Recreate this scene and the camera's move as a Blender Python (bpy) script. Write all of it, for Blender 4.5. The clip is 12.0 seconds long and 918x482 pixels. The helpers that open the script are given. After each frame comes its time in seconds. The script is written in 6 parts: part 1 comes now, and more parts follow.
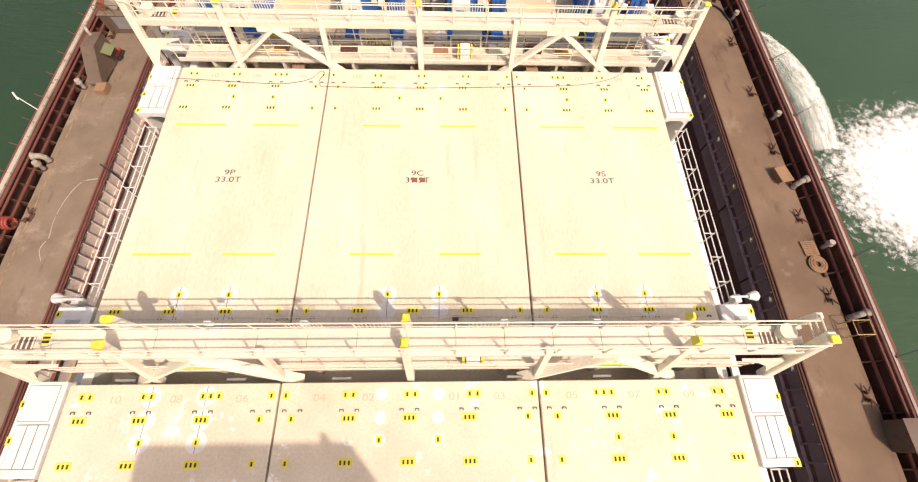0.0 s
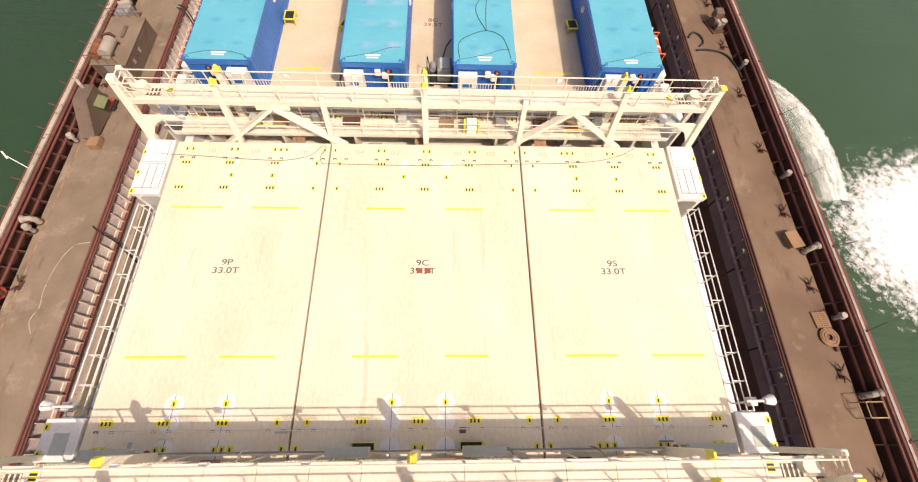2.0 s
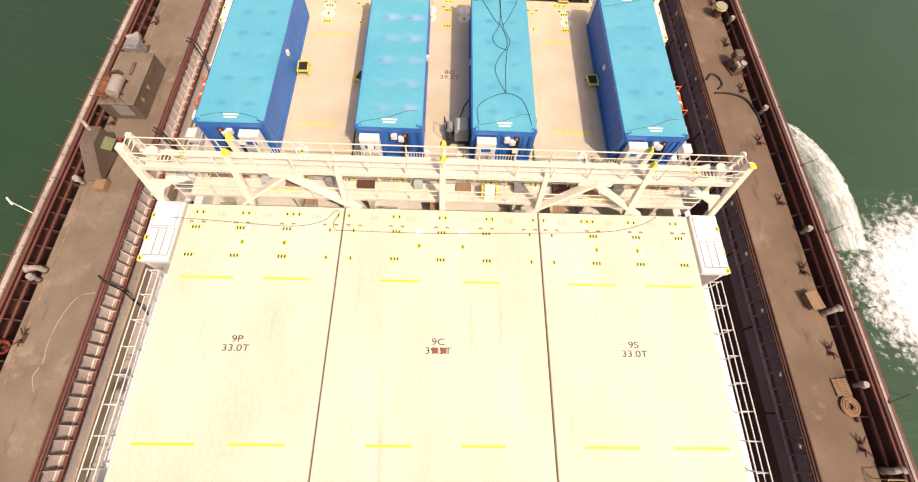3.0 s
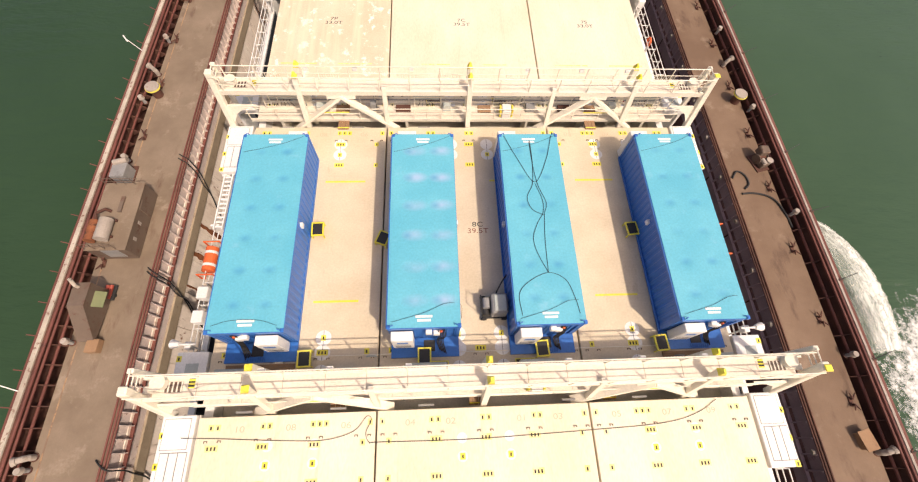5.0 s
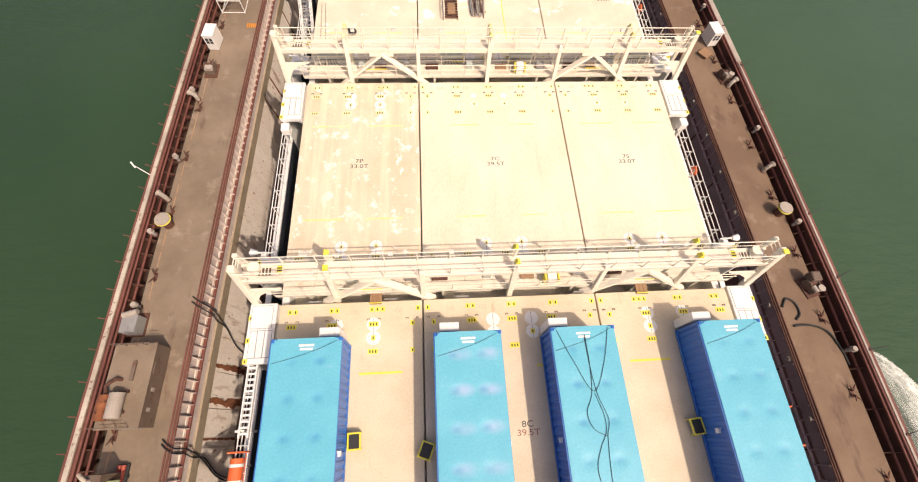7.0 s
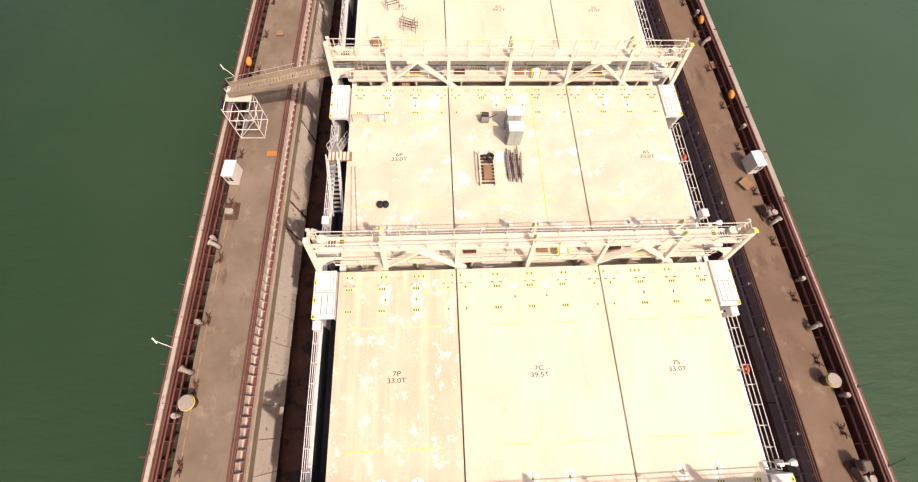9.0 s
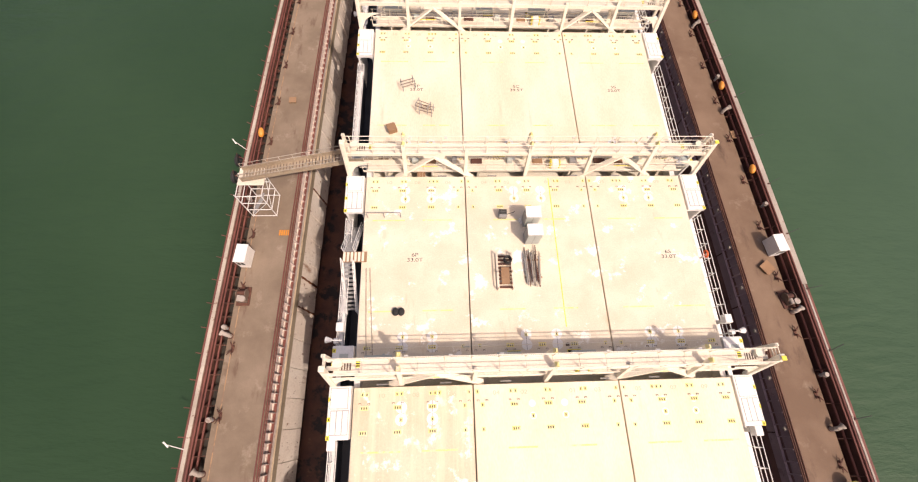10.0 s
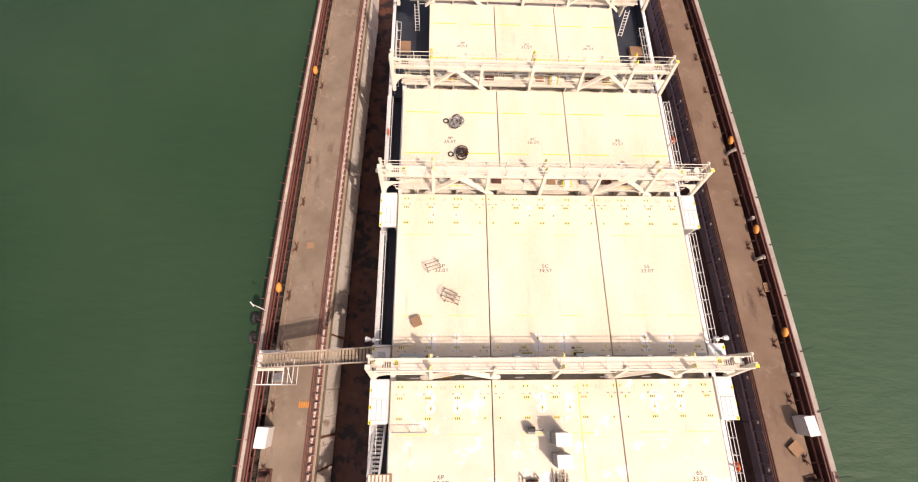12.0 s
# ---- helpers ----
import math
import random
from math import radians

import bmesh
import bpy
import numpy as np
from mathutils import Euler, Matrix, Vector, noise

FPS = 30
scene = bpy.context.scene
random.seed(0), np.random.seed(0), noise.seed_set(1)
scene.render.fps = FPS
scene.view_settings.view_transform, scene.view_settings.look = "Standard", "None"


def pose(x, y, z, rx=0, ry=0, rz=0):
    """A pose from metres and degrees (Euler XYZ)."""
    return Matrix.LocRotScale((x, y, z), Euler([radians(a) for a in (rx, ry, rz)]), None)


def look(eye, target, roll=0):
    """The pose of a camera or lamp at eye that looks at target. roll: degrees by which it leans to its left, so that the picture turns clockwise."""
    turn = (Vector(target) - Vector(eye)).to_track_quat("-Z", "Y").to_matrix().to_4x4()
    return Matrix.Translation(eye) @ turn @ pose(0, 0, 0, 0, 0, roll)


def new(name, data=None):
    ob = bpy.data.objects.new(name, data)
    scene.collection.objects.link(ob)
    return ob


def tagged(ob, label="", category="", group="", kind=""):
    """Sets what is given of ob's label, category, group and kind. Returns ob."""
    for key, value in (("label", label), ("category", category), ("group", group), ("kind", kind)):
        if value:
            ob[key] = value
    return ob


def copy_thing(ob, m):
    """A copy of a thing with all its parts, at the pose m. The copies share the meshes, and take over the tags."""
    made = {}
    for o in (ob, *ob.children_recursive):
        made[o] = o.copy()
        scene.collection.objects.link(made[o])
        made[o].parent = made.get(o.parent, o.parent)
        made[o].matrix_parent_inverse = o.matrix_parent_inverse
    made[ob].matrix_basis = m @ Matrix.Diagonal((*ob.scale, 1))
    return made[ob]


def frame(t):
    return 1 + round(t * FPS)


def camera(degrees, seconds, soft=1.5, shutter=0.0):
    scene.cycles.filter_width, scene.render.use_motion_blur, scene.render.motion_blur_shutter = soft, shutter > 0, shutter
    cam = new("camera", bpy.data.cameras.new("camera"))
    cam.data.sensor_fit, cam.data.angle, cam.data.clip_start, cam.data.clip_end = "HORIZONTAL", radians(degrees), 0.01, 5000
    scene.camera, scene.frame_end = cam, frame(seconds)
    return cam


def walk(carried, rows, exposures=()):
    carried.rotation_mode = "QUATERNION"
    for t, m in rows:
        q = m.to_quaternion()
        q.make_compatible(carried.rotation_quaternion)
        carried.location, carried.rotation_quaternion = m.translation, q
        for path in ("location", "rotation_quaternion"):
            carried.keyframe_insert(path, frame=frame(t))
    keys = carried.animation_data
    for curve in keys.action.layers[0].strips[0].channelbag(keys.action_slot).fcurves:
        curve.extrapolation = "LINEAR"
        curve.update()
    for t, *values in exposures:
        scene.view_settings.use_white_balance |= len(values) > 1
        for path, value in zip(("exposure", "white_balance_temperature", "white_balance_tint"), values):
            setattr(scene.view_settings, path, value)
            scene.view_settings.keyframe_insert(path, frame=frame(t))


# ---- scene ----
cam = camera(94.5, 12.0, soft=1.15)
PATH = [
    (0, (1.551, -3.134, 19.111), (1.609, -2.298, 17.295), 3.6),
    (0.5, (1.474, -2.35, 19.337), (1.538, -1.52, 17.518), 4.0),
    (1, (1.4, -1.319, 19.585), (1.468, -0.489, 17.766), 4.3),
    (1.5, (1.28, 0.011, 20.004), (1.351, 0.839, 18.185), 4.5),
    (2, (1.085, 1.644, 20.412), (1.156, 2.469, 18.592), 4.8),
    (2.5, (0.692, 3.395, 20.835), (0.764, 4.216, 19.013), 5.3),
    (3, (0.209, 5.614, 21.432), (0.275, 6.43, 19.607), 5.6),
    (3.2, (-0.06, 6.658, 21.68), (0.005, 7.467, 19.852), 5.9),
    (4.8, (-2.186, 15.193, 23.366), (-2.075, 16.003, 21.541), 6.8),
    (5, (-2.489, 16.058, 23.44), (-2.368, 16.87, 21.616), 6.8),
    (5.5, (-3.144, 18.704, 23.857), (-3.019, 19.52, 22.035), 6.8),
    (6, (-3.751, 21.547, 24.487), (-3.617, 22.355, 22.662), 6.7),
    (6.5, (-4.259, 24.27, 25.018), (-4.131, 25.089, 23.197), 6.3),
    (7, (-4.772, 27.381, 25.79), (-4.648, 28.201, 23.97), 6.1),
    (7.2, (-5.019, 28.766, 26.067), (-4.89, 29.584, 24.246), 6.3),
    (8.8, (-6.972, 41.172, 30.19), (-6.851, 41.942, 28.348), 6.7),
    (9, (-7.117, 42.585, 30.433), (-6.999, 43.354, 28.59), 6.7),
    (9.5, (-7.566, 46.69, 31.634), (-7.457, 47.455, 29.79), 6.5),
    (10, (-7.958, 50.963, 33.026), (-7.859, 51.72, 31.178), 6.2),
    (10.5, (-8.392, 55.568, 34.568), (-8.303, 56.312, 32.714), 6.1),
    (11, (-8.958, 60.499, 36.052), (-8.87, 61.224, 34.19), 6.4),
    (11.5, (-9.489, 65.407, 37.548), (-9.405, 66.108, 35.676), 6.7),
    (12, (-9.912, 70.223, 38.748), (-9.83, 70.873, 36.858), 7.1),
]
walk(cam, [(t, look(eye, target, roll)) for t, eye, target, roll in PATH], exposures=[(0.0, -0.06, 7350, 19), (7.2, -0.07, 7350, 19), (9.0, -0.08, 7250, 22), (12.0, -0.08, 7150, 24)])

# ---- world, sun ----
world = bpy.data.worlds.new("sky")
scene.world = world
world.use_nodes = True
sky = world.node_tree.nodes.new("ShaderNodeTexSky")
sky.sky_type, sky.sun_disc = "NISHITA", False
sky.sun_elevation, sky.sun_rotation = radians(54), radians(140)
sky.air_density, sky.dust_density = 1.0, 5.0
back = world.node_tree.nodes["Background"]
back.inputs["Strength"].default_value = 0.16
haze = world.node_tree.nodes.new("ShaderNodeMix")
haze.data_type, haze.blend_type = "RGBA", "MULTIPLY"
haze.inputs[0].default_value, haze.inputs[7].default_value = 1.0, (1.04, 1.0, 0.98, 1)
world.node_tree.links.new(sky.outputs["Color"], haze.inputs[6])
world.node_tree.links.new(haze.outputs[2], back.inputs["Color"])
sun = new("sun", bpy.data.lights.new("sun", "SUN"))
sun.data.energy, sun.data.angle, sun.data.color = 3.8, radians(0.6), (1.0, 0.94, 0.84)
sun.matrix_world = look((47, -56, 100), (0, 0, 0))


# ---- materials ----
def ramp(nt, src, stops):
    r = nt.nodes.new("ShaderNodeValToRGB")
    r.color_ramp.elements[0].position, r.color_ramp.elements[0].color = stops[0][0], (*stops[0][1], 1)
    r.color_ramp.elements[1].position, r.color_ramp.elements[1].color = stops[-1][0], (*stops[-1][1], 1)
    for p, c in stops[1:-1]:
        r.color_ramp.elements.new(p).color = (*c, 1)
    nt.links.new(src, r.inputs["Fac"])
    return r.outputs["Color"]


def noise_tex(nt, co, scale, detail=6.0, rough=0.6):
    n = nt.nodes.new("ShaderNodeTexNoise")
    n.inputs["Scale"].default_value, n.inputs["Detail"].default_value, n.inputs["Roughness"].default_value = scale, detail, rough
    nt.links.new(co, n.inputs["Vector"])
    return n.outputs["Fac"]


def mix(nt, a, b, fac, kind="MIX"):
    m = nt.nodes.new("ShaderNodeMix")
    m.data_type, m.blend_type = "RGBA", kind
    for sock, v in ((m.inputs[0], fac), (m.inputs[6], a), (m.inputs[7], b)):
        if isinstance(v, bpy.types.NodeSocket):
            nt.links.new(v, sock)
        else:
            sock.default_value = v if isinstance(v, float) else (*v, 1)
    return m.outputs[2]


def surface(name, c1, c2, wear=None, wear_at=(0.6, 0.72), big=0.35, fine=9.0, rough=0.6, metal=0.0, bump=0.15, stretch=(1, 1, 1), wear_scale=0.8, stain=None, stain_at=(0.5, 0.7), stain_scale=0.5, stain_stretch=(1, 1, 1)):
    """A worn surface: two tones at a large scale, fine grain, and patches of a third and fourth colour."""
    m = bpy.data.materials.new(name)
    m.use_nodes = True
    nt = m.node_tree
    bsdf = nt.nodes["Principled BSDF"]
    geo = nt.nodes.new("ShaderNodeNewGeometry")
    mp = nt.nodes.new("ShaderNodeMapping")
    mp.inputs["Scale"].default_value = stretch
    nt.links.new(geo.outputs["Position"], mp.inputs["Vector"])
    co = mp.outputs["Vector"]
    col = ramp(nt, noise_tex(nt, co, big, 8), [(0.35, c1), (0.65, c2)])
    grain = noise_tex(nt, co, fine, 4)
    g = ramp(nt, grain, [(0.28, (0.84, 0.83, 0.81)), (0.72, (1, 1, 1))])
    col = mix(nt, col, g, 1.0, "MULTIPLY")
    if wear:
        f = ramp(nt, noise_tex(nt, co, wear_scale, 10, 0.7), [(wear_at[0], (0, 0, 0)), (wear_at[1], (1, 1, 1))])
        col = mix(nt, col, wear, f)
    if stain:
        ms = nt.nodes.new("ShaderNodeMapping")
        ms.inputs["Scale"].default_value, ms.inputs["Location"].default_value = stain_stretch, (3.7, 11.3, 5.1)
        nt.links.new(geo.outputs["Position"], ms.inputs["Vector"])
        f = ramp(nt, noise_tex(nt, ms.outputs["Vector"], stain_scale, 8, 0.65), [(stain_at[0], (0, 0, 0)), (stain_at[1], (1, 1, 1))])
        col = mix(nt, col, stain, f)
    nt.links.new(col, bsdf.inputs["Base Color"])
    rr = ramp(nt, grain, [(0.3, (rough * 0.85,) * 3), (0.7, (min(1, rough * 1.15),) * 3)])
    nt.links.new(rr, bsdf.inputs["Roughness"])
    bsdf.inputs["Metallic"].default_value = metal
    if bump:
        b = nt.nodes.new("ShaderNodeBump")
        b.inputs["Strength"].default_value, b.inputs["Distance"].default_value = bump, 0.03
        nt.links.new(grain, b.inputs["Height"])
        nt.links.new(b.outputs["Normal"], bsdf.inputs["Normal"])
    return m


M_HATCH = surface("cream_deck_paint", (0.72, 0.63, 0.465), (0.81, 0.735, 0.585), (0.66, 0.53, 0.38), (0.60, 0.82), rough=0.55, big=0.3, bump=0.05, stretch=(1, 0.35, 1), stain=(0.55, 0.43, 0.29), stain_at=(0.60, 0.85), stain_scale=1.1, stain_stretch=(1.6, 0.12, 1))
M_HATCH8 = surface("tan_deck_paint", (0.60, 0.50, 0.35), (0.70, 0.60, 0.44), (0.44, 0.33, 0.22), (0.64, 0.85), rough=0.6, bump=0.05, stain=(0.40, 0.31, 0.21), stain_at=(0.62, 0.80), stain_scale=1.4, stain_stretch=(1, 0.3, 1))
M_HATCH7 = surface("streaked_tan_deck_paint", (0.62, 0.51, 0.36), (0.70, 0.60, 0.45), (0.82, 0.78, 0.68), (0.55, 0.60), rough=0.55, bump=0.05, stretch=(1, 0.8, 1), wear_scale=0.9, stain=(0.72, 0.62, 0.45), stain_at=(0.46, 0.70), stain_scale=0.8, stain_stretch=(1.8, 0.1, 1))
M_HATCH6 = surface("patched_beige_deck_paint", (0.67, 0.58, 0.44), (0.77, 0.69, 0.545), (0.83, 0.79, 0.71), (0.575, 0.61), rough=0.55, bump=0.05, wear_scale=0.5, stain=(0.52, 0.38, 0.24), stain_at=(0.62, 0.82), stain_scale=0.9, stain_stretch=(1.2, 0.3, 1))
M_WHITE = surface("white_marine_paint", (0.76, 0.75, 0.71), (0.82, 0.81, 0.78), (0.55, 0.42, 0.28), (0.70, 0.85), rough=0.45, bump=0.04)
M_CREAM = surface("cream_steel_paint", (0.75, 0.695, 0.57), (0.81, 0.765, 0.645), (0.50, 0.38, 0.25), (0.68, 0.84), rough=0.5, bump=0.05)
M_WALK = surface("worn_cream_walkway", (0.70, 0.62, 0.50), (0.79, 0.72, 0.60), (0.48, 0.36, 0.25), (0.60, 0.80), rough=0.65, bump=0.1)
M_GANG = surface("worn_brown_gangway_metal", (0.33, 0.26, 0.18), (0.43, 0.35, 0.25), (0.22, 0.16, 0.11), (0.55, 0.7), rough=0.75, bump=0.1, wear_scale=2.5)
M_YELLOW = surface("yellow_paint", (0.78, 0.67, 0.05), (0.83, 0.75, 0.12), (0.50, 0.40, 0.18), (0.60, 0.75), rough=0.5, bump=0, wear_scale=3)
# faded yellow; on bay 9's far sockets it paints in sun glare
M_PALEYELLOW = surface("faded_glare_yellow_paint", (0.76, 0.66, 0.22), (0.80, 0.73, 0.36), (0.70, 0.62, 0.45), (0.5, 0.62), rough=0.5, bump=0, wear_scale=2)
M_BLACK = surface("black_paint", (0.02, 0.02, 0.02), (0.035, 0.035, 0.035), rough=0.6, bump=0)
# near-black that paints in the shade of slots, wells and gutter
M_PIT = surface("recess_shade", (0.03, 0.025, 0.02), (0.05, 0.04, 0.03), rough=0.8, bump=0)

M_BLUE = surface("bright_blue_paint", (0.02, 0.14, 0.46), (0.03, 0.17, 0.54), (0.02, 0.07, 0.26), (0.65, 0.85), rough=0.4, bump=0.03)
M_DECK = surface("rusty_dock_deck", (0.155, 0.098, 0.062), (0.215, 0.145, 0.096), (0.285, 0.215, 0.155), (0.58, 0.76), rough=0.85, big=0.22, bump=0.3, wear_scale=0.35, stain=(0.075, 0.042, 0.028), stain_at=(0.57, 0.74), stain_scale=0.5, stain_stretch=(1, 0.35, 1))
M_DECKL = surface("grey_brown_dock_deck", (0.185, 0.137, 0.094), (0.255, 0.196, 0.141), (0.33, 0.27, 0.205), (0.56, 0.74), rough=0.85, big=0.3, bump=0.3, wear_scale=0.45, stain=(0.12, 0.07, 0.045), stain_at=(0.58, 0.72), stain_scale=0.7, stain_stretch=(1, 0.3, 1))
M_RUST = surface("dark_rust", (0.07, 0.028, 0.02), (0.13, 0.055, 0.035), (0.05, 0.02, 0.016), (0.55, 0.7), rough=0.85, bump=0.3)
M_RED = surface("red_oxide_paint", (0.13, 0.04, 0.03), (0.19, 0.065, 0.05), (0.06, 0.025, 0.02), (0.58, 0.72), rough=0.7, bump=0.2)
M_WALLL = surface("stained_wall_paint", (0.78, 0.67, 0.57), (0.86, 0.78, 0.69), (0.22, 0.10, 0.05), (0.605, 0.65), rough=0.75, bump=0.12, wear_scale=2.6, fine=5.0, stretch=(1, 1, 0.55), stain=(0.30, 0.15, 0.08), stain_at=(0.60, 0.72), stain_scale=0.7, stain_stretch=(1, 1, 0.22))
M_MAUVE = surface("pale_mauve_wall_paint", (0.62, 0.52, 0.48), (0.74, 0.64, 0.59), (0.20, 0.09, 0.06), (0.60, 0.70), rough=0.75, bump=0.1, wear_scale=2.2)
M_CRUST = surface("orange_rust_crust", (0.15, 0.045, 0.018), (0.30, 0.11, 0.045), (0.05, 0.02, 0.012), (0.5, 0.62), rough=0.95, bump=0.6, big=1.2, wear_scale=2.0)
M_CONCRETE = surface("weathered_grey_coping", (0.30, 0.26, 0.22), (0.44, 0.39, 0.34), (0.17, 0.10, 0.07), (0.56, 0.68), rough=0.85, bump=0.2, wear_scale=1.4)
M_EDGELINE = surface("worn_orange_line", (0.33, 0.20, 0.11), (0.40, 0.26, 0.15), (0.20, 0.13, 0.09), (0.48, 0.58), rough=0.8, bump=0.1, wear_scale=1.5)
# Starboard wall: the shade on its inner face is put into these darker colours.
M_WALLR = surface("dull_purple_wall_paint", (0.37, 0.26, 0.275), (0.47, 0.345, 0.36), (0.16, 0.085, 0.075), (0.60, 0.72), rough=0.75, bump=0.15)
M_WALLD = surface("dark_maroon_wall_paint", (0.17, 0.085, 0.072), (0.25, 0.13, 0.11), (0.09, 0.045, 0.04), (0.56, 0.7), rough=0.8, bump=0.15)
M_RAILTOP = surface("pale_flaking_coping", (0.36, 0.31, 0.25), (0.52, 0.47, 0.39), (0.17, 0.08, 0.055), (0.57, 0.64), rough=0.8, bump=0.2, wear_scale=2.2)
M_FLOOR = surface("wet_rusty_dock_floor", (0.06, 0.020, 0.012), (0.115, 0.042, 0.022), (0.17, 0.085, 0.045), (0.60, 0.72), rough=0.6, bump=0.3, big=0.5, stain=(0.012, 0.006, 0.005), stain_at=(0.52, 0.58), stain_scale=0.6)
M_HULL = surface("hull_paint", (0.02, 0.025, 0.035), (0.035, 0.04, 0.05), rough=0.5, bump=0.02)
M_GREY = surface("grey_machine_paint", (0.22, 0.22, 0.22), (0.32, 0.32, 0.31), (0.12, 0.10, 0.09), (0.6, 0.75), rough=0.6, bump=0.05)
M_ORANGE = surface("orange_plastic", (0.75, 0.12, 0.03), (0.80, 0.17, 0.05), rough=0.5, bump=0)
M_WOOD = surface("weathered_wood", (0.26, 0.15, 0.08), (0.34, 0.21, 0.12), (0.15, 0.09, 0.06), (0.6, 0.75), rough=0.85, bump=0.2)
M_RUBBER = surface("black_rubber", (0.012, 0.012, 0.012), (0.03, 0.03, 0.03), rough=0.8, bump=0.1)
M_SHED = surface("brown_shed_paint", (0.12, 0.085, 0.062), (0.17, 0.125, 0.095), (0.11, 0.05, 0.03), (0.54, 0.68), rough=0.75, bump=0.15, wear_scale=1.5)
M_TEAL = surface("grey_green_paint", (0.42, 0.46, 0.43), (0.50, 0.54, 0.50), rough=0.5, bump=0.02)


def oval_spots(m, spot, amount, shift, size):
    """Adds ovals of wear and painted dent shading over the two columns of dents in a container roof."""
    nt = m.node_tree
    tc = nt.nodes.new("ShaderNodeTexCoord")
    total = None
    for x in (-0.75 + shift, 0.75 + shift):
        for r in range(6):
            mp = nt.nodes.new("ShaderNodeMapping")
            y = 1.4 + 1.85 * r
            mp.inputs["Scale"].default_value = (1 / size[0], 1 / size[1], 0)
            mp.inputs["Location"].default_value = (-x / size[0], -y / size[1], 0)
            nt.links.new(tc.outputs["Object"], mp.inputs["Vector"])
            gr = nt.nodes.new("ShaderNodeTexGradient")
            gr.gradient_type = "SPHERICAL"
            nt.links.new(mp.outputs["Vector"], gr.inputs["Vector"])
            if total is None:
                total = gr.outputs["Fac"]
            else:
                ad = nt.nodes.new("ShaderNodeMath")
                nt.links.new(total, ad.inputs[0])
                nt.links.new(gr.outputs["Fac"], ad.inputs[1])
                total = ad.outputs[0]
    mu = nt.nodes.new("ShaderNodeMath")
    mu.operation = "MULTIPLY"
    nt.links.new(total, mu.inputs[0])
    geo = nt.nodes.new("ShaderNodeNewGeometry")
    nt.links.new(ramp(nt, noise_tex(nt, geo.outputs["Position"], 0.55, 6), [(0.35, (0.25,) * 3), (0.65, (1, 1, 1))]), mu.inputs[1])
    f = ramp(nt, mu.outputs[0], [(0.0, (0, 0, 0)), (0.75, (amount,) * 3)])
    b = nt.nodes["Principled BSDF"]
    old = b.inputs["Base Color"].links[0].from_socket
    nt.links.new(mix(nt, old, spot, f), b.inputs["Base Color"])
    return m


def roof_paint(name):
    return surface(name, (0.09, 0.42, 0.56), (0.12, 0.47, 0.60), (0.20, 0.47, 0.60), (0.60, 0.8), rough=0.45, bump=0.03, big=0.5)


# darker blue ovals: dirt plus the dents' shading put into the colour
M_BLUE_TOP = oval_spots(roof_paint("sky_blue_paint"), (0.05, 0.28, 0.47), 0.8, 0.0, (0.42, 0.3))
M_BLUE_SCUFF = oval_spots(oval_spots(roof_paint("scuffed_sky_blue_paint"), (0.42, 0.47, 0.68), 0.6, 0.3, (0.8, 0.42)), (0.06, 0.27, 0.46), 0.7, -0.1, (0.36, 0.28))
M_DULLRED = surface("dull_red_paint", (0.32, 0.05, 0.035), (0.40, 0.08, 0.05), rough=0.6, bump=0)


def water_material():
    m = bpy.data.materials.new("green_harbour_water")
    m.use_nodes = True
    nt = m.node_tree
    b = nt.nodes["Principled BSDF"]
    geo = nt.nodes.new("ShaderNodeNewGeometry")
    co = geo.outputs["Position"]
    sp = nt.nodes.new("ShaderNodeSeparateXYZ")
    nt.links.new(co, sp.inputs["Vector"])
    # base colour goes from darker green at port to lighter at starboard
    across = nt.nodes.new("ShaderNodeMapRange")
    across.inputs["From Min"].default_value, across.inputs["From Max"].default_value = -70, 90
    nt.links.new(sp.outputs["X"], across.inputs["Value"])
    port_green = ramp(nt, noise_tex(nt, co, 0.03, 4), [(0.3, (0.0178, 0.043, 0.0195)), (0.7, (0.026, 0.056, 0.0265))])
    starboard_green = ramp(nt, noise_tex(nt, co, 0.04, 6), [(0.3, (0.043, 0.084, 0.047)), (0.7, (0.055, 0.103, 0.060))])
    col = mix(nt, port_green, starboard_green, across.outputs["Result"])
    nt.links.new(col, b.inputs["Base Color"])
    b.inputs["Roughness"].default_value = 0.18
    b.inputs["IOR"].default_value = 1.33
    b.inputs["Specular IOR Level"].default_value = 0.36
    mp = nt.nodes.new("ShaderNodeMapping")
    mp.inputs["Rotation"].default_value = (0, 0, radians(25))
    mp.inputs["Scale"].default_value = (0.35, 1, 1)
    nt.links.new(co, mp.inputs["Vector"])
    n1 = noise_tex(nt, mp.outputs["Vector"], 0.9, 6, 0.55)
    bp = nt.nodes.new("ShaderNodeBump")
    bp.inputs["Strength"].default_value, bp.inputs["Distance"].default_value = 0.6, 0.3
    nt.links.new(n1, bp.inputs["Height"])
    nt.links.new(bp.outputs["Normal"], b.inputs["Normal"])
    return m


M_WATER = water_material()


